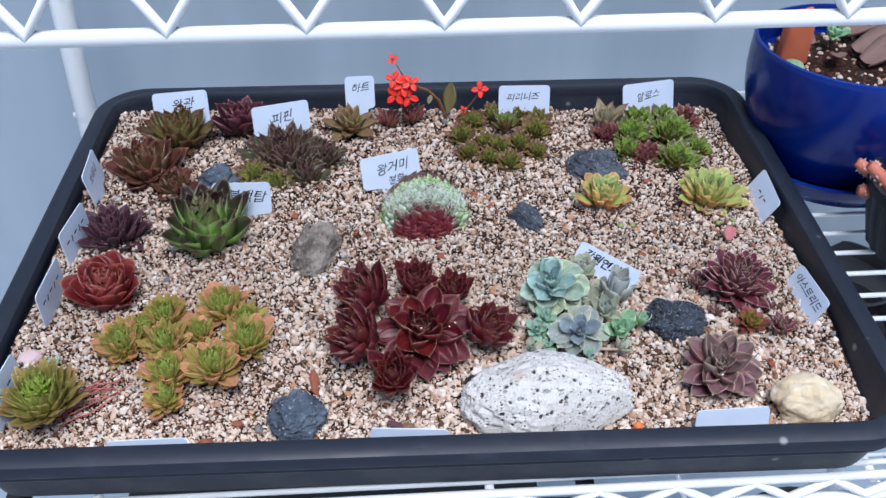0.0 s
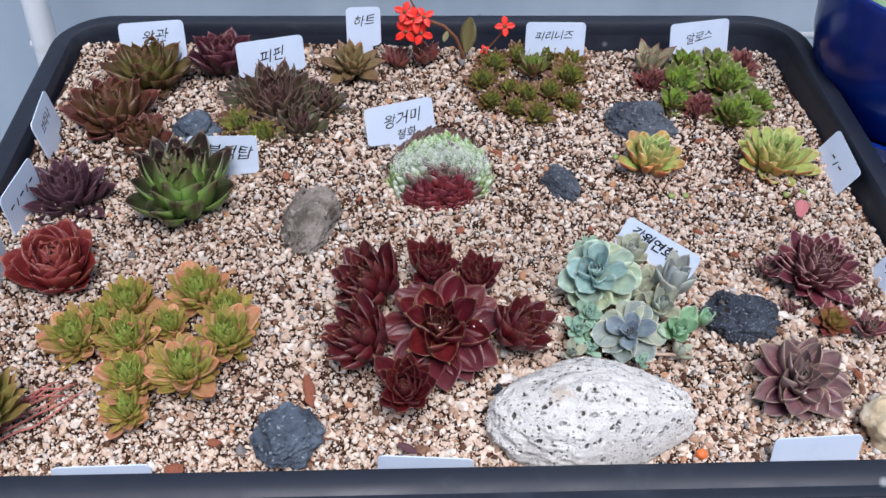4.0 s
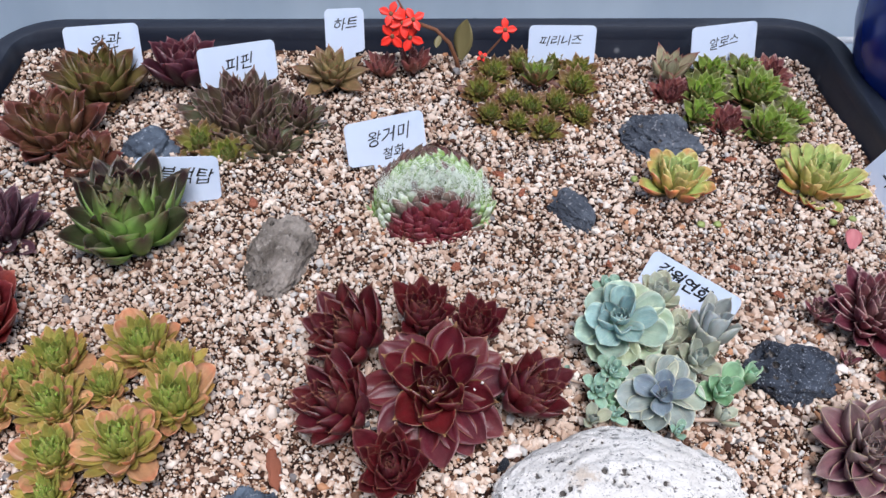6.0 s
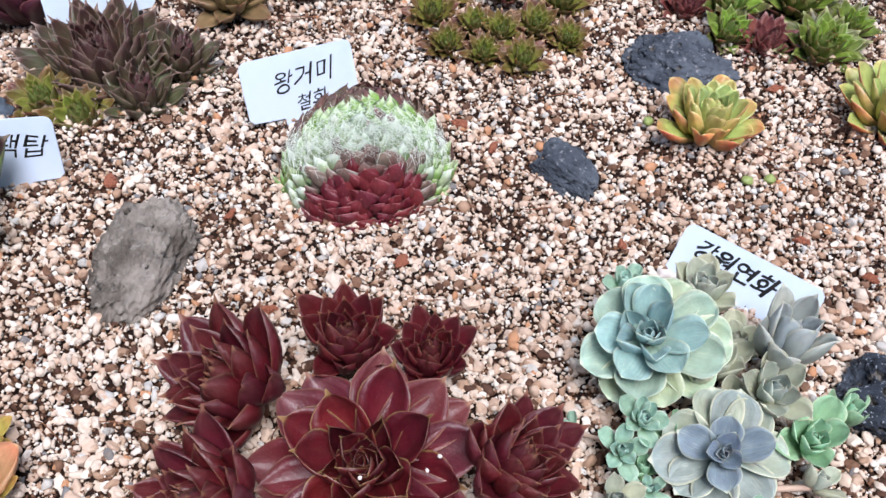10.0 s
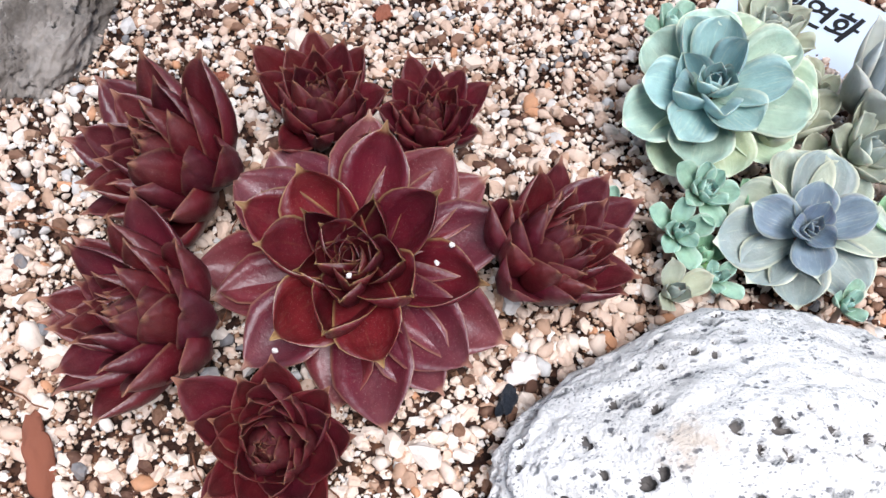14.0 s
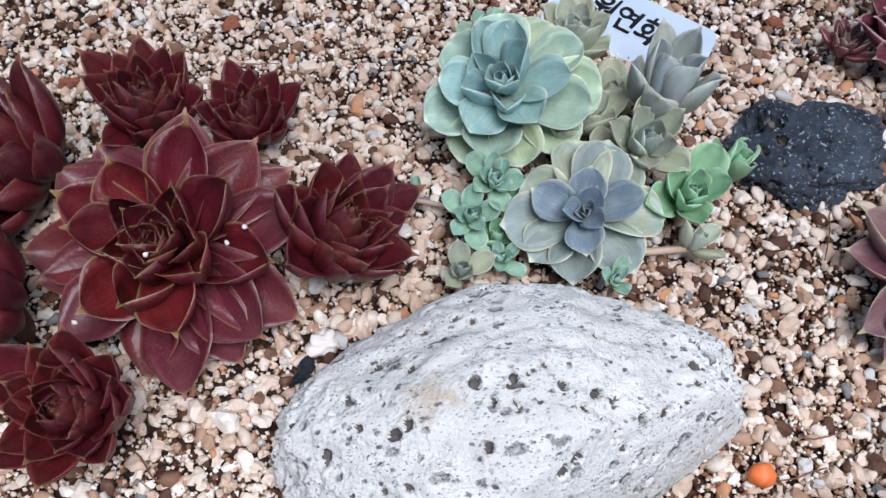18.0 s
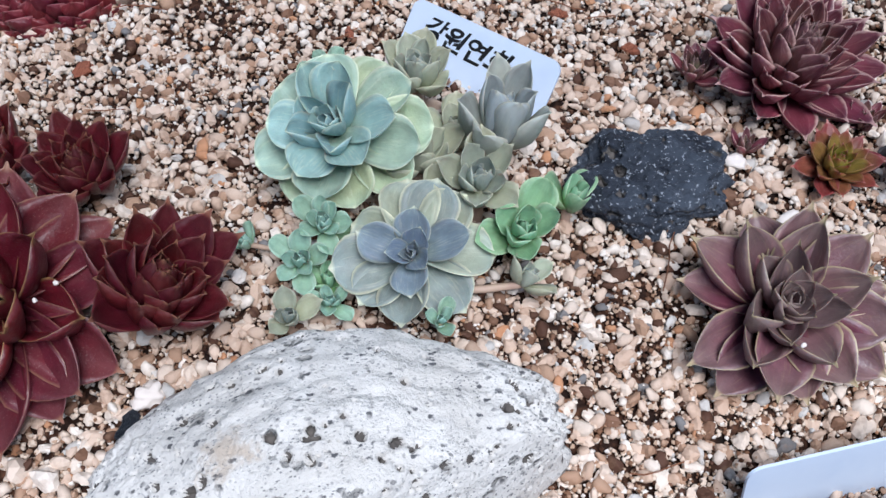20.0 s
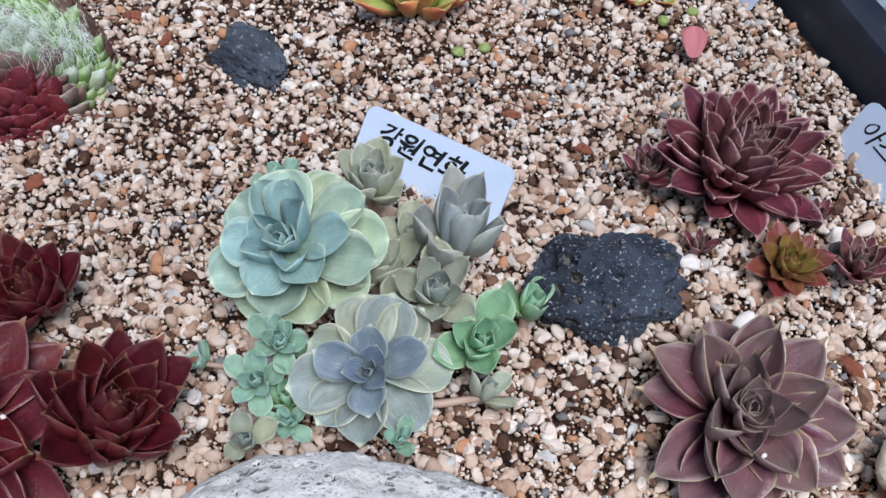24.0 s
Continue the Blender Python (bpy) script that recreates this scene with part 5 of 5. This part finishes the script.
for i in range(560):
    zf = 1 - 1.02 * (i + 0.5) / 560
    a = i * 2.39996
    rr = math.sqrt(max(0, 1 - zf * zf))
    n3 = Vector((rr * math.cos(a), rr * math.sin(a), zf))
    p = Vector((n3.x * AX * 0.97, n3.y * AY * 0.97, n3.z * AZ * 0.97)) * CM
    nn = Vector((n3.x / AX, n3.y / AY, n3.z / AZ)).normalized()
    s_ = -n3.y * 0.82 + n3.z * -0.57 - 0.55 * n3.x * n3.x
    if abs(n3.x) > 0.72 and n3.y < 0.4:
        s_ = min(s_, -0.3)
    s_ += krng.uniform(-0.1, 0.1)
    kind, ln, up = ("red", 1.0, 56) if s_ > 0.26 else ("band", 0.85, 58) if s_ > 0.1 else ("wool", 0.8, 50) if s_ > -0.25 else ("green", 0.74, 48) if s_ > -0.6 else ("fringe", 0.72, 46)
    if kind == "wool" and krng.random() < 0.26:
        kind = "band"
    axis = Vector((0, 0.45, 0.9)) if kind != "red" else Vector((0, -0.2, 0.6))
    along = (axis - nn * axis.dot(nn))
    if kind == "red":
        along = (along + Vector((0.3 * n3.x, 0, 0.35))).normalized()
        along = (along - nn * along.dot(nn)).normalized()
    else:
        along.normalize()
    d = (along * math.cos(radians(up)) + nn * math.sin(radians(up))).normalized()
    up_v = (nn * math.cos(radians(up)) - along * math.sin(radians(up))).normalized() * -1
    side = up_v.cross(d)
    m3 = Matrix((d, side, up_v)).transposed().to_4x4()
    m3 = m3 @ Euler((krng.uniform(-0.3, 0.3), krng.uniform(-0.3, 0.25), krng.uniform(-0.4, 0.4))).to_matrix().to_4x4()
    m3.translation = p - d * 0.15 * CM
    ob = new("leaf", CREST[kind])
    ob.parent = crest
    ln *= krng.uniform(0.75, 1.2)
    ob.matrix_basis = m3 @ Matrix.Diagonal((ln * CM, ln * CM * 1.15, ln * CM, 1))
    ob.color = (krng.random(), 0, 0, 1)
# cobweb wool
k = Mat("cobweb_wool", rough=0.9)
M_WOOL = k.col(S(228, 234, 224))
bm = bmesh.new()
for i in range(1300):
    s0 = krng.gauss(-0.12, 0.14)
    if not -0.6 < s0 < 0.12:
        continue
    xx = krng.uniform(-0.8, 0.8)
    n3 = Vector((xx, 0, 0)) + math.sqrt(max(0.0, 1 - xx * xx)) * (Vector((0, -0.82, -0.57)) * s0 + Vector((0, -0.57, 0.82)) * math.sqrt(max(0, 1 - s0 * s0)))
    n3.normalize()
    if n3.z < 0.02:
        continue
    t1 = Vector((krng.uniform(-1, 1), krng.uniform(-1, 1), krng.uniform(-1, 1)))
    t1 = (t1 - n3 * t1.dot(n3)).normalized()
    ln = krng.uniform(0.08, 0.2)
    a, b = n3 * 1.1, (n3 + t1 * ln).normalized() * 1.1
    mid = (n3 + t1 * ln / 2).normalized() * 1.13
    pts = [Vector((q.x * AX, q.y * AY, q.z * AZ)) * CM for q in (a, mid, b)]
    sd = n3.cross(t1).normalized() * 0.0045 * CM
    prev = None
    for q in pts:
        cur = (bm.verts.new(q - sd), bm.verts.new(q + sd), bm.verts.new(q + n3 * 0.01 * CM))
        if prev:
            for u in range(3):
                bm.faces.new((prev[u], prev[(u + 1) % 3], cur[(u + 1) % 3], cur[u]))
        prev = cur
wool = part("wool", finish(bm, "wool", False), M_WOOL, crest, "white cobweb wool")
wool["kind"] = "stuff"

# ---- red-flowered plant ----
k = Mat("red_petal", rough=0.5)
M_PETAL = k.col(k.mix(k.noise(120, 3), S(232, 30, 20), S(250, 60, 34)))
k = Mat("reddish_stalk", rough=0.6)
M_STALK = k.col(k.mix(k.noise(150, 3), S(104, 66, 46), S(140, 92, 64)))
k = Mat("olive_leaf", rough=0.5)
M_OLIVE = k.col(k.mix(k.noise(90, 4), S(96, 92, 58), S(130, 118, 76)))
PETAL = leaf_mesh("petal", M_PETAL, w=0.34, th=0.05, belly=0.62, point=2.0, base=0.25, cup=0.25, bend=-0.15, nl=6, nw=4, mucro=0.05)
kal = thing("flowering_plant", "small plant with scarlet four-petalled flowers on thin stalks", "flower", (4.0, 30.6, 0.6))
KO = Vector((4.0, 30.6, 0.6))


def stalk(points, r):
    return part("stalk", finish(tube([(Vector(p) - KO) * CM for p in points], r * CM, 8, 0.7), "stalk"), M_STALK, kal)


stalk([(4.0, 30.6, 0.3), (3.7, 30.4, 1.8), (3.1, 30.2, 3.3), (2.1, 30.0, 4.4), (0.9, 29.7, 5.0), (-0.4, 29.4, 5.4)], 0.17)
stalk([(0.4, 29.6, 5.2), (-0.3, 29.6, 6.3), (-0.9, 29.6, 7.4)], 0.08)
stalk([(4.5, 30.3, 0.3), (5.3, 29.9, 2.0), (6.1, 29.6, 3.3), (6.7, 29.4, 4.3)], 0.1)
for lx, ly, lz, ln, ry, rz in ((4.0, 30.4, 1.9, 2.9, -72, 60), (2.4, 30.0, 4.0, 1.0, 40, 250), (4.7, 30.2, 1.4, 1.5, -40, 330)):
    ob = part("leaf", leaf_mesh("stalk_leaf", M_OLIVE, w=0.26, th=0.05, belly=0.5, point=1.8, base=0.2, cup=0.3, bend=0.1), None, kal)
    ob.matrix_basis = pose((lx - KO.x) * CM, (ly - KO.y) * CM, (lz - KO.z) * CM, 0, ry, rz) @ Matrix.Scale(ln * CM, 4)
for fx, fy, fz, size, rx, rz in ((-0.2, 29.2, 5.3, 1.25, 62, 10), (-0.9, 29.0, 4.4, 1.15, 75, 40), (0.3, 29.0, 4.3, 1.15, 70, 70), (-1.0, 29.3, 5.9, 1.0, 60, -20), (0.5, 29.1, 5.6, 1.0, 55, 30),
                                 (-1.1, 29.6, 7.7, 0.65, 55, 30), (6.8, 29.2, 4.9, 0.95, 60, 5), (5.4, 29.6, 2.6, 0.5, 60, 30)):
    hub_bm = tube([(0, 0, -0.012), (0, 0, -0.004), (0, 0, 0.001)], 0.0016, 8)
    fl = part("flower", finish(hub_bm, "flower"), M_STALK, kal)
    fl.matrix_basis = pose((fx - KO.x) * CM, (fy - KO.y) * CM, (fz - KO.z) * CM, rx, 0, 0)
    for j in range(4):
        ob = new("petal", PETAL)
        ob.parent = fl
        ob.matrix_basis = pose(0, 0, 0, 0, -12, rz + 90 * j) @ Matrix.Scale(size * 0.82 * CM, 4)

# ---- small loose things ----
k = Mat("pink_leaf", rough=0.5)
M_PINK = k.col(k.mix(k.noise(90, 3), S(170, 84, 94), S(196, 130, 128)))
k = Mat("orange_pebble", rough=0.6)
M_ORANGE = k.col(k.mix(k.noise(200, 4), S(206, 92, 34), S(226, 130, 70)))
k = Mat("bark_piece", rough=0.85)
k.bump(k.noise(250, 4), 0.7, 0.002)
M_BARK = k.col(k.mix(k.noise(160, 4), S(150, 78, 54), S(200, 128, 98)))
k = Mat("dark_leaf", rough=0.5)
M_DKLEAF = k.col(k.mix(k.noise(80, 3), S(60, 62, 60), S(120, 70, 84)))
k = Mat("green_bud", rough=0.5)
M_BUD = k.col(k.mix(k.noise(120, 3), S(128, 146, 80), S(150, 162, 96)))


def loose(name, label, category, me, at, rot, size, group=""):
    ob = part(name, me, None, None)
    ob.matrix_world = pose(at[0] * CM, at[1] * CM, at[2] * CM, *rot) @ Matrix.Diagonal((*[c * CM for c in size], 1))
    return tagged(ob, label, category, group)


def blob(name, material, seed, rough=0.2, sub=3):
    bm = bmesh.new()
    bmesh.ops.create_icosphere(bm, subdivisions=sub, radius=0.5)
    for v in bm.verts:
        v.co *= 1 + rough * noise.noise(v.co * 3 + Vector((seed, 0, seed))) + 0.4 * rough * noise.noise(v.co * 8 + Vector((0, seed, 0)))
    me = finish(bm, name)
    me.materials.append(material)
    return me


PINKL = leaf_mesh("fallen_leaf", M_PINK, w=0.36, th=0.18, belly=0.6, point=2.0, base=0.4, cup=0.5, bend=0.2)
DKL = leaf_mesh("fallen_leaf", M_DKLEAF, w=0.2, th=0.1, belly=0.5, point=1.6, base=0.4, cup=0.5, bend=0.2)
loose("fallen_leaf", "single pink fallen leaf on the grit", "leaf", PINKL, (25.0, 10.2, 1.45), (0, -12, 70), (1.3, 1.3, 1.3))
loose("fallen_leaf", "dark grey and purple fallen leaf on the grit", "leaf", DKL, (-1.5, -7.0, 0.12), (0, -4, -42), (1.4, 1.3, 1.3))
loose("pebble", "bright orange pebble by the tray rim", "pebble", blob("pebble", M_ORANGE, 3), (14.4, -7.6, -0.1), (0, 0, 20), (0.64, 0.6, 0.58))
loose("pebble", "pale pink pebble in the tray corner", "pebble", blob("pebble", Mat("pale_pink_stone", rough=0.7).col(S(206, 180, 180)), 9), (-25.3, -1.0, 0.5), (0, 0, 20), (1.6, 1.3, 1.0))
loose("bark_piece", "reddish brown bark fragment lying on the grit", "bark", blob("bark_piece", M_BARK, 5, 0.5), (-6.3, -3.5, 0.25), (12, 0, 12), (0.6, 1.7, 0.55))
loose("bark_piece", "orange-brown bark flake on the grit", "bark", blob("bark_piece", M_BARK, 7, 0.5), (-12.7, -8.6, 0.05), (0, 0, 60), (1.2, 0.8, 0.5))
for bi, (bx, by) in enumerate(((17.0, 12.6), (18.0, 12.7), (14.0, 17.2), (25.0, 12.9), (26.3, 13.2))):
    loose("green_bud", "tiny pale green offset bud on the grit", "bud", blob("green_bud", M_BUD, bi, 0.25), (bx, by, ground_z(bx, by) + 0.15), (0, 0, 30 * bi), (0.5, 0.45, 0.35), "tiny offset buds")
for bi, (bx, by, s1) in enumerate(((-11.0, -6.6, 0.8), (2.5, 9.0, 0.8), (-9.0, 14.5, 0.9), (5.6, 17.6, 0.9), (20.6, 19.3, 0.9), (-4.0, 12.0, 0.7), (11.0, 9.3, 0.6), (19.8, 6.8, 0.7), (-2.4, 7.0, 0.7), (6.8, 15.5, 0.8), (24.5, -2.5, 0.8), (18.0, 9.0, 0.6))):
    loose("bark_piece", "small red-brown bark chip among the grit", "bark", blob("bark_piece", M_BARK, bi + 20, 0.5), (bx, by, ground_z(bx, by) + 0.12), (10 * bi, 5, 47 * bi), (s1 * 0.95, s1 * 0.55, s1 * 0.4), "bark chips")
M_WHITE = Mat("white_grain", rough=0.8).col(S(226, 216, 208))
for bi, (bx, by, bz) in enumerate(((3.0, -1.2, 3.25), (0.75, -1.75, 3.3), (2.6, -1.7, 3.35), (-0.9, -3.0, 2.7), (20.0, -5.4, 2.15))):
    loose("grain", "white grit grain caught between the houseleek's leaves", "pebble", blob("grain", M_WHITE, bi + 40, 0.4, 2), (bx, by, bz), (30 * bi, 20, 50 * bi), (0.15, 0.12, 0.11), "grains on leaves")
loose("stone_chip", "pale grey angular stone chip beside the pumice", "stone", blob("stone_chip", M_WHITE, 61, 0.7), (4.5, -2.9, 0.45), (10, 5, 30), (0.8, 0.6, 0.5))
loose("stone_chip", "black angular stone chip beside the pumice", "stone", blob("stone_chip", M_BLACK, 63, 0.7), (4.0, -3.5, 0.35), (0, 15, 60), (0.9, 0.45, 0.4))
for bi, (bx, by, sz) in enumerate(((21.2, 1.4, 0.75), (22.0, -0.9, 1.0), (6.9, 0.0, 0.5), (12.2, 7.5, 0.8))):
    loose("pebble", "large pale pebble among the grit", "pebble", blob("pebble", M_WHITE, bi + 70, 0.45), (bx, by, ground_z(bx, by) + 0.15), (0, 10, 40 * bi), (sz, sz * 0.75, sz * 0.55), "large pale pebbles")
# dried red runners by the cushion houseleek
k = Mat("red_runner", rough=0.6)
M_RUN = k.col(k.mix(k.noise(200, 3), S(150, 70, 66), S(196, 120, 110)))
runner = thing("plant_runner", "dried pinkish red runners lying on the grit", "runner", (-20, -4.5, 0.2))
rr_ = random.Random(3)
for i in range(8):
    x0, y0 = -22.4 + rr_.uniform(0, 0.8), -5.8 + rr_.uniform(-1.2, 1.5)
    x1, y1 = -18.6 + rr_.uniform(-1.2, 0.6), -3.6 + rr_.uniform(-1.6, 1.2)
    pts = [Vector((x0 + (x1 - x0) * f + rr_.uniform(-0.2, 0.2), y0 + (y1 - y0) * f + rr_.uniform(-0.2, 0.2), 0)) for f in (0, 0.25, 0.5, 0.75, 1)]
    pts = [Vector((q.x + 20, q.y + 4.5, ground_z(q.x, q.y) + 0.15 + rr_.uniform(0, 0.2))) * CM for q in pts]
    part("strand", finish(tube(pts, 0.07 * CM, 6, 0.6), "strand"), M_RUN, runner)
# root fibres
bm = bmesh.new()
fr = random.Random(8)
for i in range(160):
    x, y, a = fr.uniform(-25, 28), fr.uniform(-9, 31), fr.uniform(0, 6.28)
    ln = fr.uniform(0.6, 2.0)
    prev = None
    for f in range(5):
        a += fr.uniform(-0.4, 0.4)
        x, y = x + math.cos(a) * ln / 4, y + math.sin(a) * ln / 4
        c = Vector((x, y, ground_z(x, y) + 0.2 + fr.uniform(0, 0.08))) * CM
        sd = Vector((-math.sin(a), math.cos(a), 0)) * 0.02 * CM
        cur = (bm.verts.new(c - sd), bm.verts.new(c + sd), bm.verts.new(c + Vector((0, 0, 0.035 * CM))))
        if prev:
            for u in range(3):
                bm.faces.new((prev[u], prev[(u + 1) % 3], cur[(u + 1) % 3], cur[u]))
        prev = cur
ob = part("root_fibres", finish(bm, "root_fibres", False), M_STALK, None)
tagged(ob, "thin brown root fibres strewn over the grit", "fibres", kind="stuff")


# ---- grit ----
rng = np.random.default_rng(5)


def pebble_shapes(sub, count):
    """Worn, faceted stones: balls cut by a few planes."""
    out = []
    for q in range(count):
        bm = bmesh.new()
        bmesh.ops.create_icosphere(bm, subdivisions=sub, radius=1.0)
        bm.verts.ensure_lookup_table()
        v = np.array([x.co for x in bm.verts])
        f = np.array([[x.index for x in fc.verts] for fc in bm.faces])
        bm.free()
        v /= np.linalg.norm(v, axis=1)[:, None]
        cut = rng.normal(size=(9, 3))
        cut /= np.linalg.norm(cut, axis=1)[:, None]
        far = rng.uniform(0.5, 0.9, 9)
        reach = (far[None] / np.maximum(v @ cut.T, 1e-3)).min(1)
        kk = np.minimum(1.05, reach) * np.array([1 + 0.3 * noise.noise(Vector(p) * 1.5 + Vector((q * 5.1, q * 2.3, 0))) for p in v])
        v = v * kk[:, None] * np.array([1.2, 0.92, 0.72])
        out.append((v.astype(np.float32), f))
    return out


def rotations(n):
    q = rng.normal(size=(n, 4))
    q[:, 1:3] *= 0.45
    q /= np.linalg.norm(q, axis=1)[:, None]
    w_, x_, y_, z_ = q.T
    return np.stack([np.stack([1 - 2 * (y_**2 + z_**2), 2 * (x_ * y_ - z_ * w_), 2 * (x_ * z_ + y_ * w_)], -1),
                     np.stack([2 * (x_ * y_ + z_ * w_), 1 - 2 * (x_**2 + z_**2), 2 * (y_ * z_ - x_ * w_)], -1),
                     np.stack([2 * (x_ * z_ - y_ * w_), 2 * (y_ * z_ + x_ * w_), 1 - 2 * (x_**2 + y_**2)], -1)], 1)


def pebbles(xy, radius, lift, shapes, round_share=0.5):
    """Vertices, triangles and smoothness of many pebbles at once."""
    zz = np.array([ground_z(x, y) for x, y in xy])
    centre = np.column_stack([xy, zz + lift])
    turn = rotations(len(xy))
    pick = rng.integers(0, len(shapes), len(xy))
    vs, fs, sh, base = [], [], [], 0
    for q, (v, f) in enumerate(shapes):
        i = np.nonzero(pick == q)[0]
        if not len(i):
            continue
        p = np.einsum("nij,vj->nvi", turn[i], v) * radius[i, None, None] + centre[i, None, :]
        ff = f[None] + (base + np.arange(len(i)) * len(v))[:, None, None]
        vs.append(p.reshape(-1, 3)), fs.append(ff.reshape(-1, 3))
        sh.append(np.repeat(rng.random(len(i)) < round_share, len(f)))
        base += len(i) * len(v)
    return np.concatenate(vs) * CM, np.concatenate(fs), np.concatenate(sh)


def inside(xy, d=2.2):
    return (xy[:, 0] > X0 + d) & (xy[:, 0] < X1 - d) & (xy[:, 1] > Y0 + d) & (xy[:, 1] < Y1 - d)


def bare(xy):
    """Patches where the grit lies thin and the bark soil shows."""
    return np.array([sm(noise.noise(Vector((x * 0.5, y * 0.5, 11.0))) + 0.6 * noise.noise(Vector((x * 1.4, y * 1.4, 2.0))), 0.12, 0.5) for x, y in xy])


fine, coarse = pebble_shapes(2, 10), pebble_shapes(1, 12)
sp_ = 0.228
gxx, gyy = np.meshgrid(np.arange(X0 + 1, X1 - 1, sp_), np.arange(Y0 + 1, Y1 - 1, sp_))
xy = np.column_stack([gxx.ravel(), gyy.ravel()]) + rng.uniform(-0.12, 0.12, (gxx.size, 2))
rad = rng.gamma(5.5, 0.0255, len(xy)).clip(0.06, 0.27) * np.where(xy[:, 1] > 9, 1.08, 1.0)
lift = rng.uniform(-0.11, 0.06, len(xy))
keep = inside(xy) & (rng.random(len(xy)) < 1.0 - 0.3 * bare(xy) - 0.4 * np.clip((xy[:, 1] - 6) / 12, 0, 1))
xy, rad, lift = xy[keep], rad[keep], lift[keep]
m = 2600
xy2 = np.column_stack([rng.uniform(X0 + 1, X1 - 1, m), rng.uniform(Y0 + 1, Y1 - 1, m)])
r2 = rng.gamma(14, 0.0165, m).clip(0.16, 0.4)
ok = inside(xy2)
xy, rad, lift = np.concatenate([xy, xy2[ok]]), np.concatenate([rad, r2[ok]]), np.concatenate([lift, rng.uniform(0.0, 0.12, ok.sum())])
near = (xy[:, 1] < 5.5) & (xy[:, 0] > -8)
big = near & (rad > 0.12)
va, fa, sa = pebbles(xy[big], rad[big], lift[big], fine, 0.3)
vb, fb, sb = pebbles(xy[~big], rad[~big], lift[~big], coarse, 0.4)
octa = (np.array([(1, 0, 0), (-1, 0, 0), (0, 1, 0), (0, -1, 0), (0, 0, 0.8), (0, 0, -0.8)], np.float32),
        np.array([(0, 2, 4), (2, 1, 4), (1, 3, 4), (3, 0, 4), (2, 0, 5), (1, 2, 5), (3, 1, 5), (0, 3, 5)]))
m = 110000
xyt = np.column_stack([rng.uniform(X0 + 1, X1 - 1, m), Y0 + 1 + (Y1 - Y0 - 2) * rng.random(m) ** 1.8])
xyt = xyt[inside(xyt)]
vc, fc, sc = pebbles(xyt, rng.uniform(0.04, 0.11, len(xyt)), rng.uniform(-0.09, 0.05, len(xyt)), [octa], 0.4)


def strew(name, V, T, shade, material, label, category):
    me = bpy.data.meshes.new(name)
    me.vertices.add(len(V)), me.loops.add(T.size), me.polygons.add(len(T))
    me.vertices.foreach_set("co", V.ravel().astype(np.float32))
    me.loops.foreach_set("vertex_index", T.ravel().astype(np.int32))
    me.polygons.foreach_set("loop_start", np.arange(0, T.size, 3, dtype=np.int32))
    me.polygons.foreach_set("use_smooth", shade)
    me.update(calc_edges=True)
    return tagged(part(name, me, material, None), label, category, kind="stuff")


grit = strew("grit", np.concatenate([va, vb]), np.concatenate([fa, fb + len(va)]), np.concatenate([sa, sb]), M["grit"], "cream, tan and white mixed grit covering the tray", "gravel")
strew("soil_crumbs", vc, fc, sc, M["crumb"], "brown and tan soil crumbs between the grit", "soil")

# single pebbles where the path comes closest
PEB = []
for v, f in fine:
    pm = bpy.data.meshes.new("pebble")
    pm.from_pydata(v.tolist(), [], f.tolist())
    smooth(pm)
    pm.materials.append(M["pebble"])
    PEB.append(pm)
for i in range(300):
    x, y = rng.uniform(4, 24), rng.uniform(-9, 5.5)
    r = float(np.clip(rng.gamma(18, 0.0115), 0.14, 0.32))
    ob = new("pebble", PEB[i % len(PEB)])
    ob.parent = grit
    ob.matrix_basis = pose(x * CM, y * CM, (ground_z(x, y) + 0.08) * CM, rng.uniform(-25, 25), rng.uniform(-25, 25), rng.uniform(0, 360)) @ Matrix.Scale(r * CM, 4)
